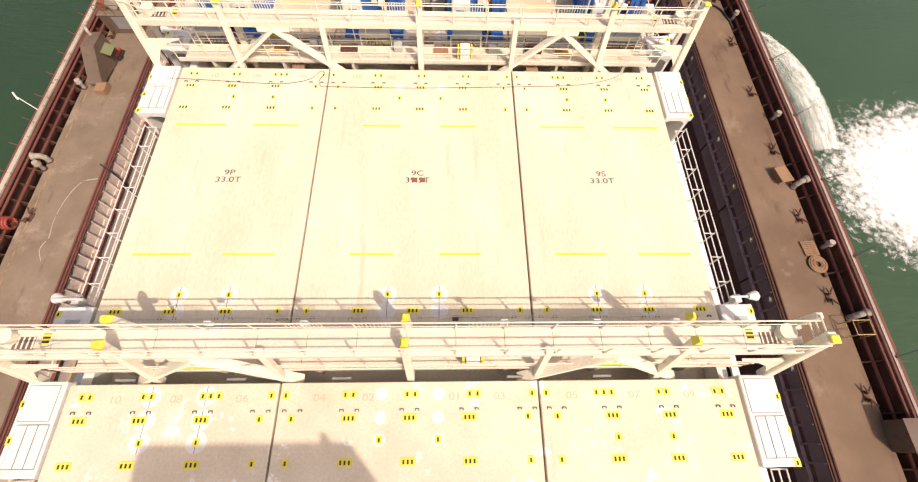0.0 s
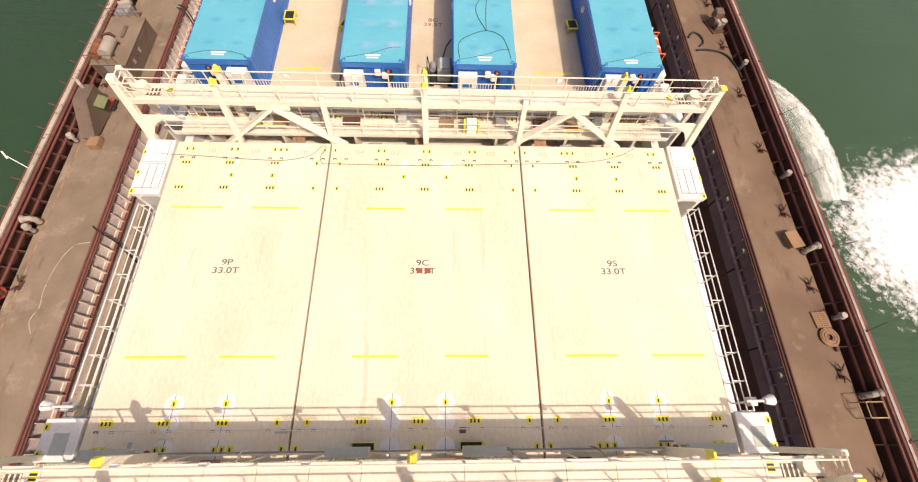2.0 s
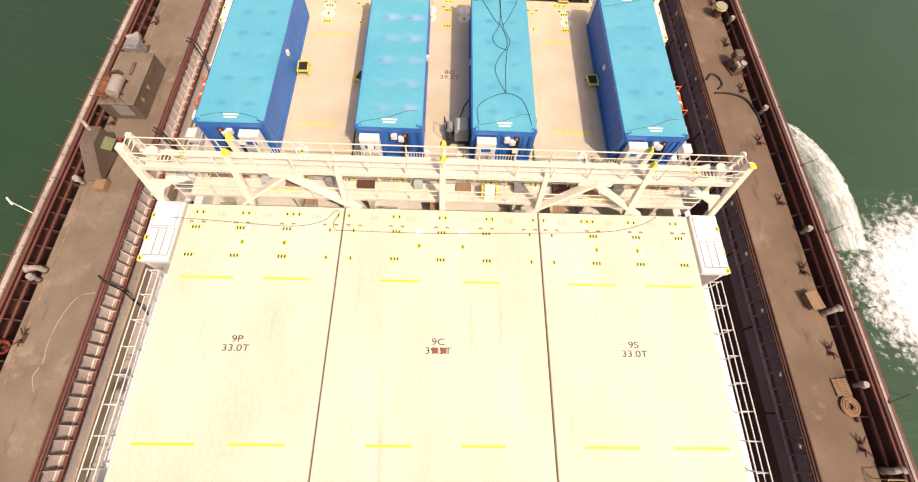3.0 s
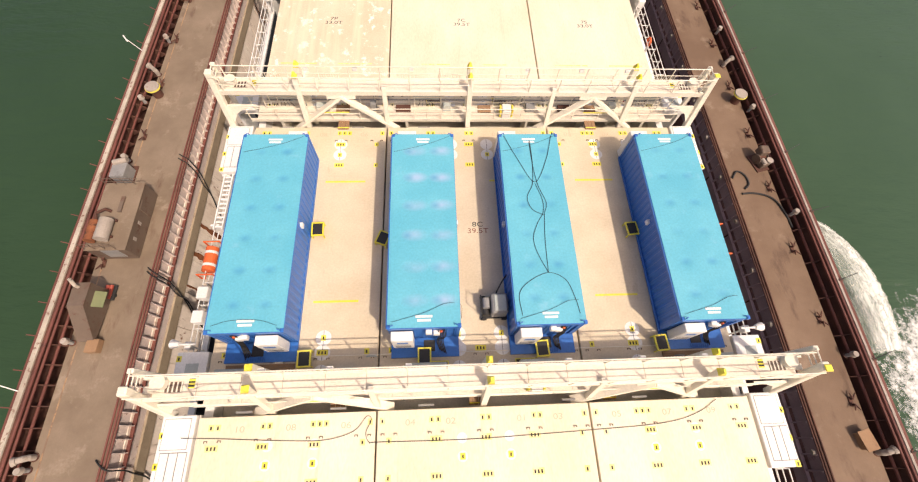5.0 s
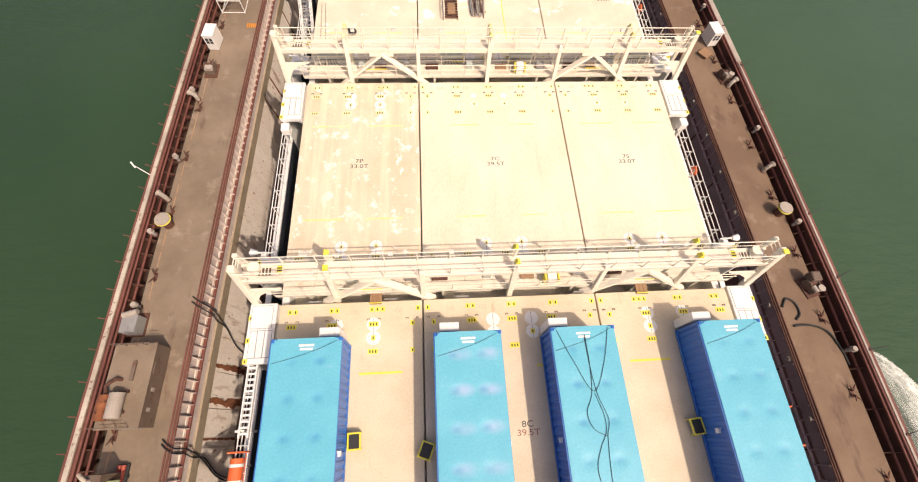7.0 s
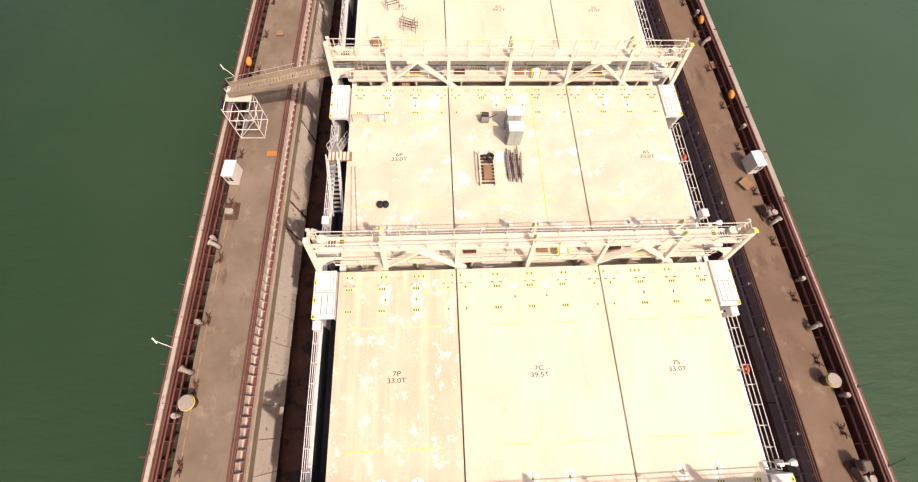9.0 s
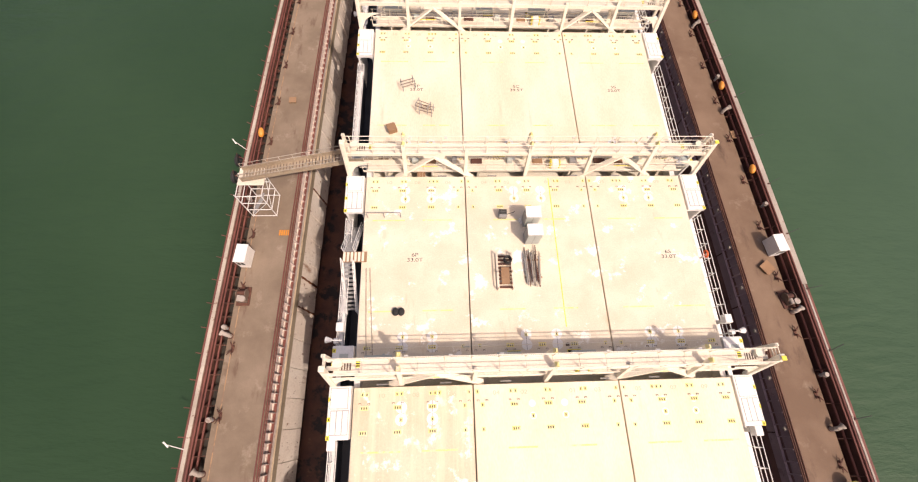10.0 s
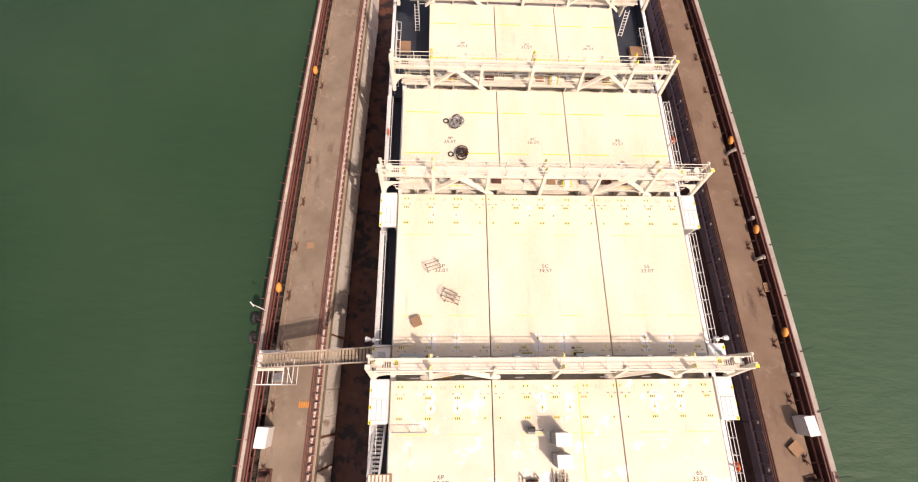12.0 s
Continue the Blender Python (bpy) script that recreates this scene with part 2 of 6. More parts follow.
# ---- mesh helpers ----
def bx(bm, x0, x1, y0, y1, z0, z1, bevel=0.0):
    v = [bm.verts.new(p) for p in ((x0, y0, z0), (x1, y0, z0), (x1, y1, z0), (x0, y1, z0), (x0, y0, z1), (x1, y0, z1), (x1, y1, z1), (x0, y1, z1))]
    fs = [bm.faces.new([v[i] for i in q]) for q in ((0, 3, 2, 1), (4, 5, 6, 7), (0, 1, 5, 4), (1, 2, 6, 5), (2, 3, 7, 6), (3, 0, 4, 7))]
    if bevel:
        es = {e for f in fs for e in f.edges}
        bmesh.ops.bevel(bm, geom=list(es), offset=bevel, segments=1, affect="EDGES")
    return bm


def tube(bm, p, q, r, n=6, r2=None):
    p, q = Vector(p), Vector(q)
    d = (q - p).normalized()
    a = d.orthogonal().normalized()
    b = d.cross(a)
    r2 = r if r2 is None else r2
    ring = [[bm.verts.new(c + rr * (math.cos(2 * math.pi * i / n) * a + math.sin(2 * math.pi * i / n) * b)) for i in range(n)] for c, rr in ((p, r), (q, r2))]
    for i in range(n):
        j = (i + 1) % n
        bm.faces.new((ring[0][i], ring[0][j], ring[1][j], ring[1][i]))
    bm.faces.new(ring[0][::-1])
    bm.faces.new(ring[1])
    return bm


def beam(bm, p, q, w, h, up=(0, 0, 1)):
    """A square bar from p to q, w wide across and h thick."""
    p, q = Vector(p), Vector(q)
    d = (q - p).normalized()
    s = d.cross(Vector(up))
    s = s.normalized() if s.length > 1e-4 else Vector((1, 0, 0))
    u = s.cross(d).normalized()
    c = [[bm.verts.new(e + a * w / 2 * s + b * h / 2 * u) for a, b in ((-1, -1), (1, -1), (1, 1), (-1, 1))] for e in (p, q)]
    for i in range(4):
        j = (i + 1) % 4
        bm.faces.new((c[0][i], c[0][j], c[1][j], c[1][i]))
    bm.faces.new(c[0][::-1])
    bm.faces.new(c[1])
    return bm


def path_tube(bm, pts, r, n=6):
    """One bent tube through all the points; it closes when it ends where it began."""
    p = [Vector(q) for q in pts]
    ring = (p[0] - p[-1]).length < 1e-3
    if ring:
        p.pop()
    m = len(p)
    rows, a = [], None
    for i in range(m):
        before = p[i] - p[i - 1] if i or ring else p[1] - p[0]
        after = p[(i + 1) % m] - p[i] if i < m - 1 or ring else p[i] - p[i - 1]
        d = (before.normalized() + after.normalized()).normalized()
        a = d.orthogonal().normalized() if a is None else (a - d * a.dot(d)).normalized()
        b = d.cross(a)
        rows.append([bm.verts.new(p[i] + r * (math.cos(2 * math.pi * q / n) * a + math.sin(2 * math.pi * q / n) * b)) for q in range(n)])
    for i in range(m if ring else m - 1):
        u, v = rows[i], rows[(i + 1) % m]
        off = 0 if i < m - 1 else min(range(n), key=lambda o: (u[0].co - v[o].co).length)
        for q in range(n):
            bm.faces.new((u[q], u[(q + 1) % n], v[(q + 1 + off) % n], v[(q + off) % n]))
    if not ring:
        bm.faces.new(rows[0][::-1])
        bm.faces.new(rows[-1])
    return bm


def rope_tube(bm, pts, r, n=6, steps=6):
    """A tube along a smooth curve through the points."""
    p = [Vector(q) for q in pts]
    p = [2 * p[0] - p[1]] + p + [2 * p[-1] - p[-2]]
    out = []
    for i in range(1, len(p) - 2):
        for j in range(steps):
            u = j / steps
            a, b, c, d = p[i - 1:i + 3]
            out.append(0.5 * (2 * b + (c - a) * u + (2 * a - 5 * b + 4 * c - d) * u * u + (3 * b - a - 3 * c + d) * u ** 3))
    return path_tube(bm, out + [p[-2]], r, n)


def disc(bm, x, y, z, r, n=20, h=0.004):
    return tube(bm, (x, y, z), (x, y, z + h), r, n)


def part(name, bm, material, parent=None, label=""):
    """Links a mesh as one object under a thing or a part."""
    bmesh.ops.recalc_face_normals(bm, faces=bm.faces)
    me = bpy.data.meshes.new(name)
    bm.to_mesh(me)
    bm.free()
    me.materials.append(material)
    ob = new(name, me)
    if parent is not None:
        ob.parent = parent
    if label:
        ob["label"] = label
    return ob


def shared(name, mesh, parent, m):
    ob = new(name, mesh)
    ob.parent = parent
    ob.matrix_basis = m
    return ob


def thing(name, x, y, z, label, category, group="", rz=0.0, kind=""):
    """An Empty at a thing's base; what stands on the dock follows the dock's taper."""
    ob = new(name)
    ob.matrix_basis = pose(x * taper(y) if abs(x) > 22 else x, y, z, 0, 0, rz)
    return tagged(ob, label, category, group, kind)


def B():
    return bmesh.new()


def structure(name, bm, material, label):
    return tagged(part(name, bm, material), label, name.split("_")[0], kind="structure")


# ---- plan ----
FAR = {10: -0.98, 9: 17.1, 8: 35.05, 7: 53.0, 6: 70.75, 5: 88.5, 4: 101.2, 3: 113.5}
NEAR = {k: f - 16.6 for k, f in FAR.items()}
NEAR[4], NEAR[3] = 90.3, 103.2
DECK_Z, WATER_Z, FLOOR_Z = -7.4, -12.5, -17.8
Y0, Y1 = -40.0, 170.0


def taper(y):
    """The dock's sides draw together a little towards its ends."""
    return 1.0 - 0.0000095 * (min(max(y, -10.0), 130.0) - 30.0) ** 2

# ---- water ----
bm = B()
W = 2500.0
outer = [bm.verts.new((x, y, WATER_Z)) for x, y in ((-W, -W), (W, -W), (W, W), (-W, W))]
inner = [bm.verts.new((x, y, WATER_Z)) for x, y in ((-26.0, Y0), (26.0, Y0), (26.0, Y1), (-26.0, Y1))]
for i in range(4):
    j = (i + 1) % 4
    bm.faces.new((outer[i], outer[j], inner[j], inner[i]))
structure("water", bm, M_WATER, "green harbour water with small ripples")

# ---- ship ----
SIDE_Z = -4.8
hull = thing("ship_hull", 0, 0, FLOOR_Z + 1.4, "dark painted hull of a container ship standing in dock", "ship")
H0 = FLOOR_Z + 1.4
for s in (-1, 1):
    part("side_plating", bx(B(), min(s * 16.1, s * 15.75), max(s * 16.1, s * 15.75), Y0, 122, 0, -2.6 - H0), M_HULL, hull)
    part("gunwale", bx(B(), min(s * 16.14, s * 15.78), max(s * 16.14, s * 15.78), Y0, 122, -2.6 - H0, -2.45 - H0), M_WHITE, hull, "white painted gunwale")
    part("side_deck", bx(B(), min(s * 15.75, s * 14.35), max(s * 15.75, s * 14.35), Y0, 103, SIDE_Z - 0.3 - H0, SIDE_Z - H0), M_HULL, hull, "dark side passage deck")
    part("coaming_side", bx(B(), min(s * 14.35, s * 13.9), max(s * 14.35, s * 13.9), Y0, 102.6, SIDE_Z - H0, -0.66 - H0), M_WHITE, hull, "white hatch coaming")
part("fore_deck", bx(B(), -15.75, 15.75, 103, 122, SIDE_Z - 0.3 - H0, SIDE_Z + 0.9 - H0), M_HULL, hull, "dark fore deck beside the hatches")
part("bottom", bx(B(), -15.75, 15.75, Y0, 122, 0, 0.5), M_HULL, hull)
part("cross_deck", bx(B(), -13.9, 13.9, Y0, 103, SIDE_Z - H0, -1.7 - H0), M_CREAM, hull, "cream cross deck under the hatches")
part("fore_coaming", bx(B(), -11.3, 10.4, 103.2, 116, SIDE_Z + 0.9 - H0, -0.66 - H0), M_WHITE, hull)
part("bow_bulkhead", bx(B(), -15.75, 15.75, 121.6, 122, 0.5, -2.5 - H0), M_HULL, hull)


def two_tone(name, boxes):
    """A mesh of boxes, each with its material slot."""
    bm = B()
    mats = []
    for mat, *d in boxes:
        if mat not in mats:
            mats.append(mat)
        n = len(bm.faces)
        bx(bm, *d)
        bm.faces.ensure_lookup_table()
        for f in bm.faces[n:]:
            f.material_index = mats.index(mat)
    bmesh.ops.recalc_face_normals(bm, faces=bm.faces)
    me = bpy.data.meshes.new(name)
    bm.to_mesh(me)
    bm.free()
    for m in mats:
        me.materials.append(m)
    return me


def socket_mesh(n, paint):
    """A painted plate with a row of slots, their shade painted near-black."""
    slots = {1: 1, 2: 3, 3: 3}[n]
    w = 0.085 * slots + 0.045
    boxes = [(paint, -w, w, -0.15, 0.15, 0, 0.012)]
    for i in range(slots):
        x = 0.17 * (i - (slots - 1) / 2)
        boxes.append((M_PIT, x - 0.04, x + 0.035, -0.09, 0.07, 0.012, 0.02))
    return two_tone("lashing_socket", boxes)


SOCKET = {n: socket_mesh(n, M_YELLOW) for n in (1, 2, 3)}
PALE_SOCKET = {n: socket_mesh(n, M_PALEYELLOW) for n in (1, 2, 3)}
DISC = bpy.data.meshes.new("white_disc")
bm = disc(B(), 0, 0, 0, 0.42, 24, 0.006)
bm.to_mesh(DISC)
bm.free()
DISC.materials.append(M_WHITE)
EYES = two_tone("lashing_eye", [(M_SHED, -0.085, 0.085, 0.02, 0.045, 0, 0.05), (M_SHED, -0.085, -0.06, -0.05, 0.02, 0, 0.05), (M_SHED, 0.06, 0.085, -0.05, 0.02, 0, 0.05)])


def text_part(body, x, y, size, mat, parent, z=0.006):
    cu = bpy.data.curves.new("marking", "FONT")
    cu.body, cu.size, cu.align_x, cu.extrude = body, size, "CENTER", 0.001
    cu.materials.append(mat)
    ob = new("marking", cu)
    ob.parent = parent
    ob.matrix_basis = pose(x, y, z) @ Matrix.Diagonal((1.25, 1, 1, 1))
    return ob


M_STENCIL = surface("faded_black_stencil", (0.025, 0.025, 0.028), (0.05, 0.05, 0.052), (0.40, 0.36, 0.28), (0.64, 0.76), rough=0.7, bump=0, wear_scale=4)
M_FAINT = surface("faint_tan_stencil", (0.55, 0.44, 0.31), (0.62, 0.50, 0.37), rough=0.7, bump=0)
M_BROWN = surface("brown_primer_patch", (0.25, 0.08, 0.05), (0.30, 0.11, 0.07), rough=0.7, bump=0)
LOADS = {(9, 0): ("9P", "33.0T"), (9, 1): ("9C", "39.5T"), (9, 2): ("9S", "33.0T"), (8, 1): ("8C", "39.5T"),
         (7, 0): ("7P", "33.0T"), (7, 1): ("7C", "39.5T"), (7, 2): ("7S", "33.0T"), (6, 0): ("6P", "33.0T"), (6, 1): ("6C", "39.5T"), (6, 2): ("6S", "33.0T"),
         (5, 0): ("5P", "33.0T"), (5, 1): ("5C", "39.5T"), (5, 2): ("5S", "33.0T"), (4, 0): ("4P", "25.5T"), (4, 1): ("4C", "20.0T"), (4, 2): ("4S", "25.5T"),
         (3, 0): ("3P", "20.5T"), (3, 1): ("3C", "21.5T"), (3, 2): ("3S", "20.5T")}
STATE = {10: "beige steel hatch cover with rusty scuffs and yellow lashing sockets", 9: "clean cream steel hatch cover with yellow lines and sockets",
         8: "dusty tan steel hatch cover carrying blue containers", 7: "streaked cream steel hatch cover with yellow lines",
         6: "patched beige steel hatch cover with loose gear on it", 5: "cream steel hatch cover with yellow sockets and lines",
         4: "short cream steel hatch cover with stencilled load mark", 3: "narrow cream steel hatch cover near the bow"}
MATS = {(k, p): M_HATCH for k in FAR for p in range(3)}
for p in range(3):
    MATS[10, p], MATS[8, p], MATS[6, p] = M_HATCH6, M_HATCH8, M_HATCH6
MATS[7, 0] = M_HATCH7
EDGES = {k: (-14.25, -5.5, 5.5, 14.25) for k in FAR}
EDGES[4], EDGES[3] = (-14.2, -3.95, 3.45, 14.2), (-11.5, -3.8, 3.4, 10.6)
ROWS_X = {0: ((-13.4, 2), (-11.0, 2), (-8.5, 2), (-6.15, 1)), 1: ((-4.85, 1), (-2.5, 2), (0.0, 2), (2.5, 2), (4.95, 1)), 2: ((6.2, 1), (8.55, 2), (11.0, 2), (13.45, 2))}
FRONT_X = {0: ((-13.4, 2), (-10.9, 2), (-8.3, 3), (-5.8, 1)), 1: ((-5.2, 1), (-2.55, 2), (0.05, 2), (2.7, 2), (5.2, 1)), 2: ((5.8, 1), (8.3, 3), (10.85, 2), (13.3, 2))}
DISC_X = {0: (-10.75, -8.5), 1: (-1.2, 1.2), 2: (8.65, 10.95)}
NUMBERS = {0: ((-12.2, "10"), (-9.7, "08"), (-7.0, "06")), 1: ((-3.8, "04"), (-1.75, "02"), (1.9, "01"), (3.8, "03")), 2: ((6.9, "05"), (9.6, "07"), (12.0, "09"))}


def hatch(k, p):
    x0, x1 = EDGES[k][p], EDGES[k][p + 1]
    cx, n, f = (x0 + x1) / 2, NEAR[k], FAR[k]
    th = thing("hatch_cover", cx, n, 0, STATE[k], "hatch cover", f"hatch covers of bay {k}")
    w, length = (x1 - x0) / 2 - 0.045, f - n
    part("cover_panel", bx(B(), -w, w, 0, length, -0.62, 0, 0.03), MATS[k, p], th)
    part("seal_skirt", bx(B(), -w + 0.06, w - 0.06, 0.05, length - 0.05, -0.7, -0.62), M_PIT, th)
    sock, paint = (PALE_SOCKET, M_PALEYELLOW) if k in (7, 6, 5) else (SOCKET, M_YELLOW)
    if (k, p) in LOADS:
        a, b = LOADS[k, p]
        ty = length - 7.6 if k > 4 else length * 0.42
        sx = {8: 0.25, 6: 1.7 if p == 2 else 0}.get(k, 0)
        text_part(a, sx, ty, 0.46, M_STENCIL, th)
        text_part(b, sx, ty - 0.44, 0.46, M_BROWN if (k, p) == (8, 1) else M_STENCIL, th)
        if (k, p) == (9, 1):
            for q in (-0.3, 0.12):
                part("primer_patch", bx(B(), q, q + 0.3, ty - 0.42, ty - 0.14, 0.008, 0.014), M_BROWN, th, "brown primer patch over lettering")
    for yy in ((f - 4.3, f - 12.15) if k > 4 else (f - 3.0, f - 8.0)):
        spans = {0: ((-13.5, -10.75), (-9.25, -6.75)), 1: ((-3.15, -1.05), (1.2, 3.2)), 2: ((6.87, 9.4), (11.05, 13.65))}[p]
        if k <= 4:
            spans = ((x0 + 0.4, x0 + 0.4 + 0.36 * (x1 - x0)), (x1 - 0.35 * (x1 - x0) - 0.2, x1 - 0.2))
        for a, b in spans:
            part("yellow_line", bx(B(), a - cx, b - cx, yy - n - 0.06, yy - n + 0.06, 0.004, 0.012), paint, th, "yellow painted foot line")
    if k > 4:
        # bay 9's far sockets are paler: sun glare put into their colour
        for dy in (1.42, 3.05, 14.95):
            for x, c in ROWS_X[p]:
                shared("lashing_socket", (PALE_SOCKET if k == 9 and dy < 5 else sock)[c], th, pose(x - cx, f - dy - n, 0.004))
                if dy != 3.05:
                    for e in (-0.32, 0.32):
                        shared("lashing_eye", EYES, th, pose(x - cx + e, f - dy - n - (0.33 if dy > 9 else -0.3), 0))
        for dy in (0.5, 16.0):
            for x, c in FRONT_X[p]:
                for i in range(c):
                    shared("lashing_socket", (PALE_SOCKET if k == 9 and dy < 5 else sock)[1], th, pose(x - cx + 0.33 * (i - (c - 1) / 2), f - dy - n, 0.004))
        for dy in (0.5, 1.42, 2.25, 14.17, 14.95, 16.0):
            worn = dy < 5 and not (k in (8, 6) or (k, p) in ((10, 0), (7, 0)))
            for x in DISC_X[p]:
                if not (dy == 0.5 and k != 10) and not (worn and (k == 10 and p == 2)):
                    shared("white_disc", DISC, th, pose(x - cx, f - dy - n, 0) @ Matrix.Diagonal((0.62, 0.62, 1, 1) if worn else (1, 1, 1, 1)))
                    part("disc_joint", bx(B(), x - cx - 0.012, x - cx + 0.012, f - dy - n - 0.4, f - dy - n + 0.4, 0.006, 0.009), M_SHED, th) if not worn else None
                if dy in (2.25, 14.17):
                    shared("lashing_socket", sock[1], th, pose(x - cx, f - dy - n, 0.006))
        for x, word in NUMBERS[p]:
            text_part(word, x - cx, length - 0.75, 0.42, M_FAINT, th)
    return th


for k in FAR:
    for p in range(3):
        hatch(k, p)


# ---- side pedestals, passages, rails ----
def side_box(y0, y1, s, big=True):
    th = thing("side_pedestal", s * 15.2, y0, 0, "white painted steel pedestal over the side passage" if big else "pale grey steel pedestal in the bridge's shade", "pedestal", "side pedestals beside the hatches")
    ln = y1 - y0
    part("top_plate", bx(B(), -0.8, 0.8, 0, ln, -0.42, -0.03, 0.04), M_WHITE, th)
    for x in (0.62, -0.78):
        part("leg", bx(B(), x * s - 0.08, x * s + 0.08, 0.05, ln, SIDE_Z, -0.42), M_WHITE, th)
    for x, d in ((0.62 * s, -s), (-0.78 * s, s)):
        bm = B()
        vs = [bm.verts.new((x + a * d, yy, z)) for yy in (0.06, 0.3) for a, z in ((0, -0.42), (0.45, -0.42), (0.12, -0.6), (0, -1.0))]
        bm.faces.new(vs[:4]), bm.faces.new(vs[4:][::-1])
        for i in range(4):
            j = (i + 1) % 4
            bm.faces.new((vs[i], vs[4 + i], vs[4 + j], vs[j]))
        part("gusset", bm, M_WHITE, th)
    if big:
        for i in range(3):
            part("plate_joint", bx(B(), -0.58 + 0.42 * i, -0.14 + 0.42 * i, 0.31, ln - 1.66, -0.031, -0.02), M_GREY, th, "dark joint round a plate")
            part("cover_plate", bx(B(), -0.55 + 0.42 * i, -0.17 + 0.42 * i, 0.35, ln - 1.7, -0.03, -0.005), M_WHITE, th)
        part("plate_joint", bx(B(), -0.66, 0.62, ln - 1.56, ln - 0.14, -0.031, -0.02, 0.005), M_GREY, th, "dark joint round a plate")
        part("cover_plate", bx(B(), -0.63, 0.59, ln - 1.53, ln - 0.17, -0.03, -0.008, 0.008), M_WHITE, th)
        ys = (0.15, 1.35, ln - 0.9)
    else:
        part("manhole_rim", bx(B(), -0.25, 0.4, 0.25, 1.1, -0.03, -0.012, 0.01), M_TEAL, th)
        ys = (0.3, ln - 0.35)
    for yy in ys:
        shared("lashing_socket", SOCKET[1], th, pose(s * 0.66, yy, -0.028))


def rail_run(y0, y1, x, z0, s, lean=0.0):
    th = thing("side_railing", x, y0, z0, "white tubular steel railing along the side passage", "railing", "side railings")
    n = max(2, round((y1 - y0) / 1.35))
    st = B()
    tube(st, (0, 0, 0), (0, 0, 1.55), 0.035)
    first = part("stanchion", st, M_WHITE, th)
    for i in range(1, n + 1):
        shared("stanchion", first.data, th, pose(0, i * (y1 - y0) / n, 0))
    for z in (0.55, 1.05, 1.55):
        part("rail", tube(B(), (0, 0, z), (0, y1 - y0, z), 0.032), M_WHITE, th)
    part("inner_rail", tube(B(), (-s * 0.55, 0, 1.35), (-s * 0.55, y1 - y0, 1.35), 0.032), M_WHITE, th)
    br = B()
    tube(br, (0, 0, 1.35), (-s * 0.55, 0, 1.35), 0.028)
    first = part("cross_bar", br, M_WHITE, th)
    for i in range(1, n + 1):
        shared("cross_bar", first.data, th, pose(0, i * (y1 - y0) / n, 0))


def flood_light(x, y, s):
    th = thing("flood_light", x, y, -2.45, "white flood light on a bracket at the ship's side", "flood light", "flood lights on the ship's side")
    part("post", tube(B(), (0, 0, 0), (0, 0, 1.9), 0.05), M_WHITE, th)
    part("arm", tube(B(), (-s * 0.5, 0, 1.9), (s * 0.35, 0, 2.0), 0.06), M_WHITE, th)
    part("lamp_head", tube(B(), (s * 0.3, 0, 2.0), (s * 0.72, 0.05, 1.95), 0.14, 12, 0.26), M_WHITE, th)
    part("control_box", bx(B(), -0.2, 0.15, -0.2, 0.2, 1.3, 1.75, 0.03), M_WHITE, th)


for k in (10, 9, 8, 7, 6, 5):
    for s in (-1, 1):
        side_box(FAR[k] - 3.45, FAR[k] + 0.15, s)
        side_box(NEAR[k] + 0.2, NEAR[k] + 1.9, s, False)
        rail_run(NEAR[k] + 2.0, FAR[k] - 3.6, s * 15.95, -2.45, s)
        flood_light(s * 15.95, NEAR[k] + 2.4, s)
for s in (-1, 1):
    rail_run(NEAR[4] + 0.3, FAR[4] - 0.3, s * 15.95, -2.45, s)
    flood_light(s * 15.95, NEAR[4] + 1.0, s)
    rail_run(NEAR[3] + 0.3, FAR[3] - 0.3, s * 15.6, SIDE_Z + 0.9, s)


# ---- lashing bridges ----
def raking(bm):
    """Leans the parts of the aft frame forward towards their tops."""
    for v in bm.verts:
        v.co.y -= 0.19 * (5.3 - v.co.z)
    return bm


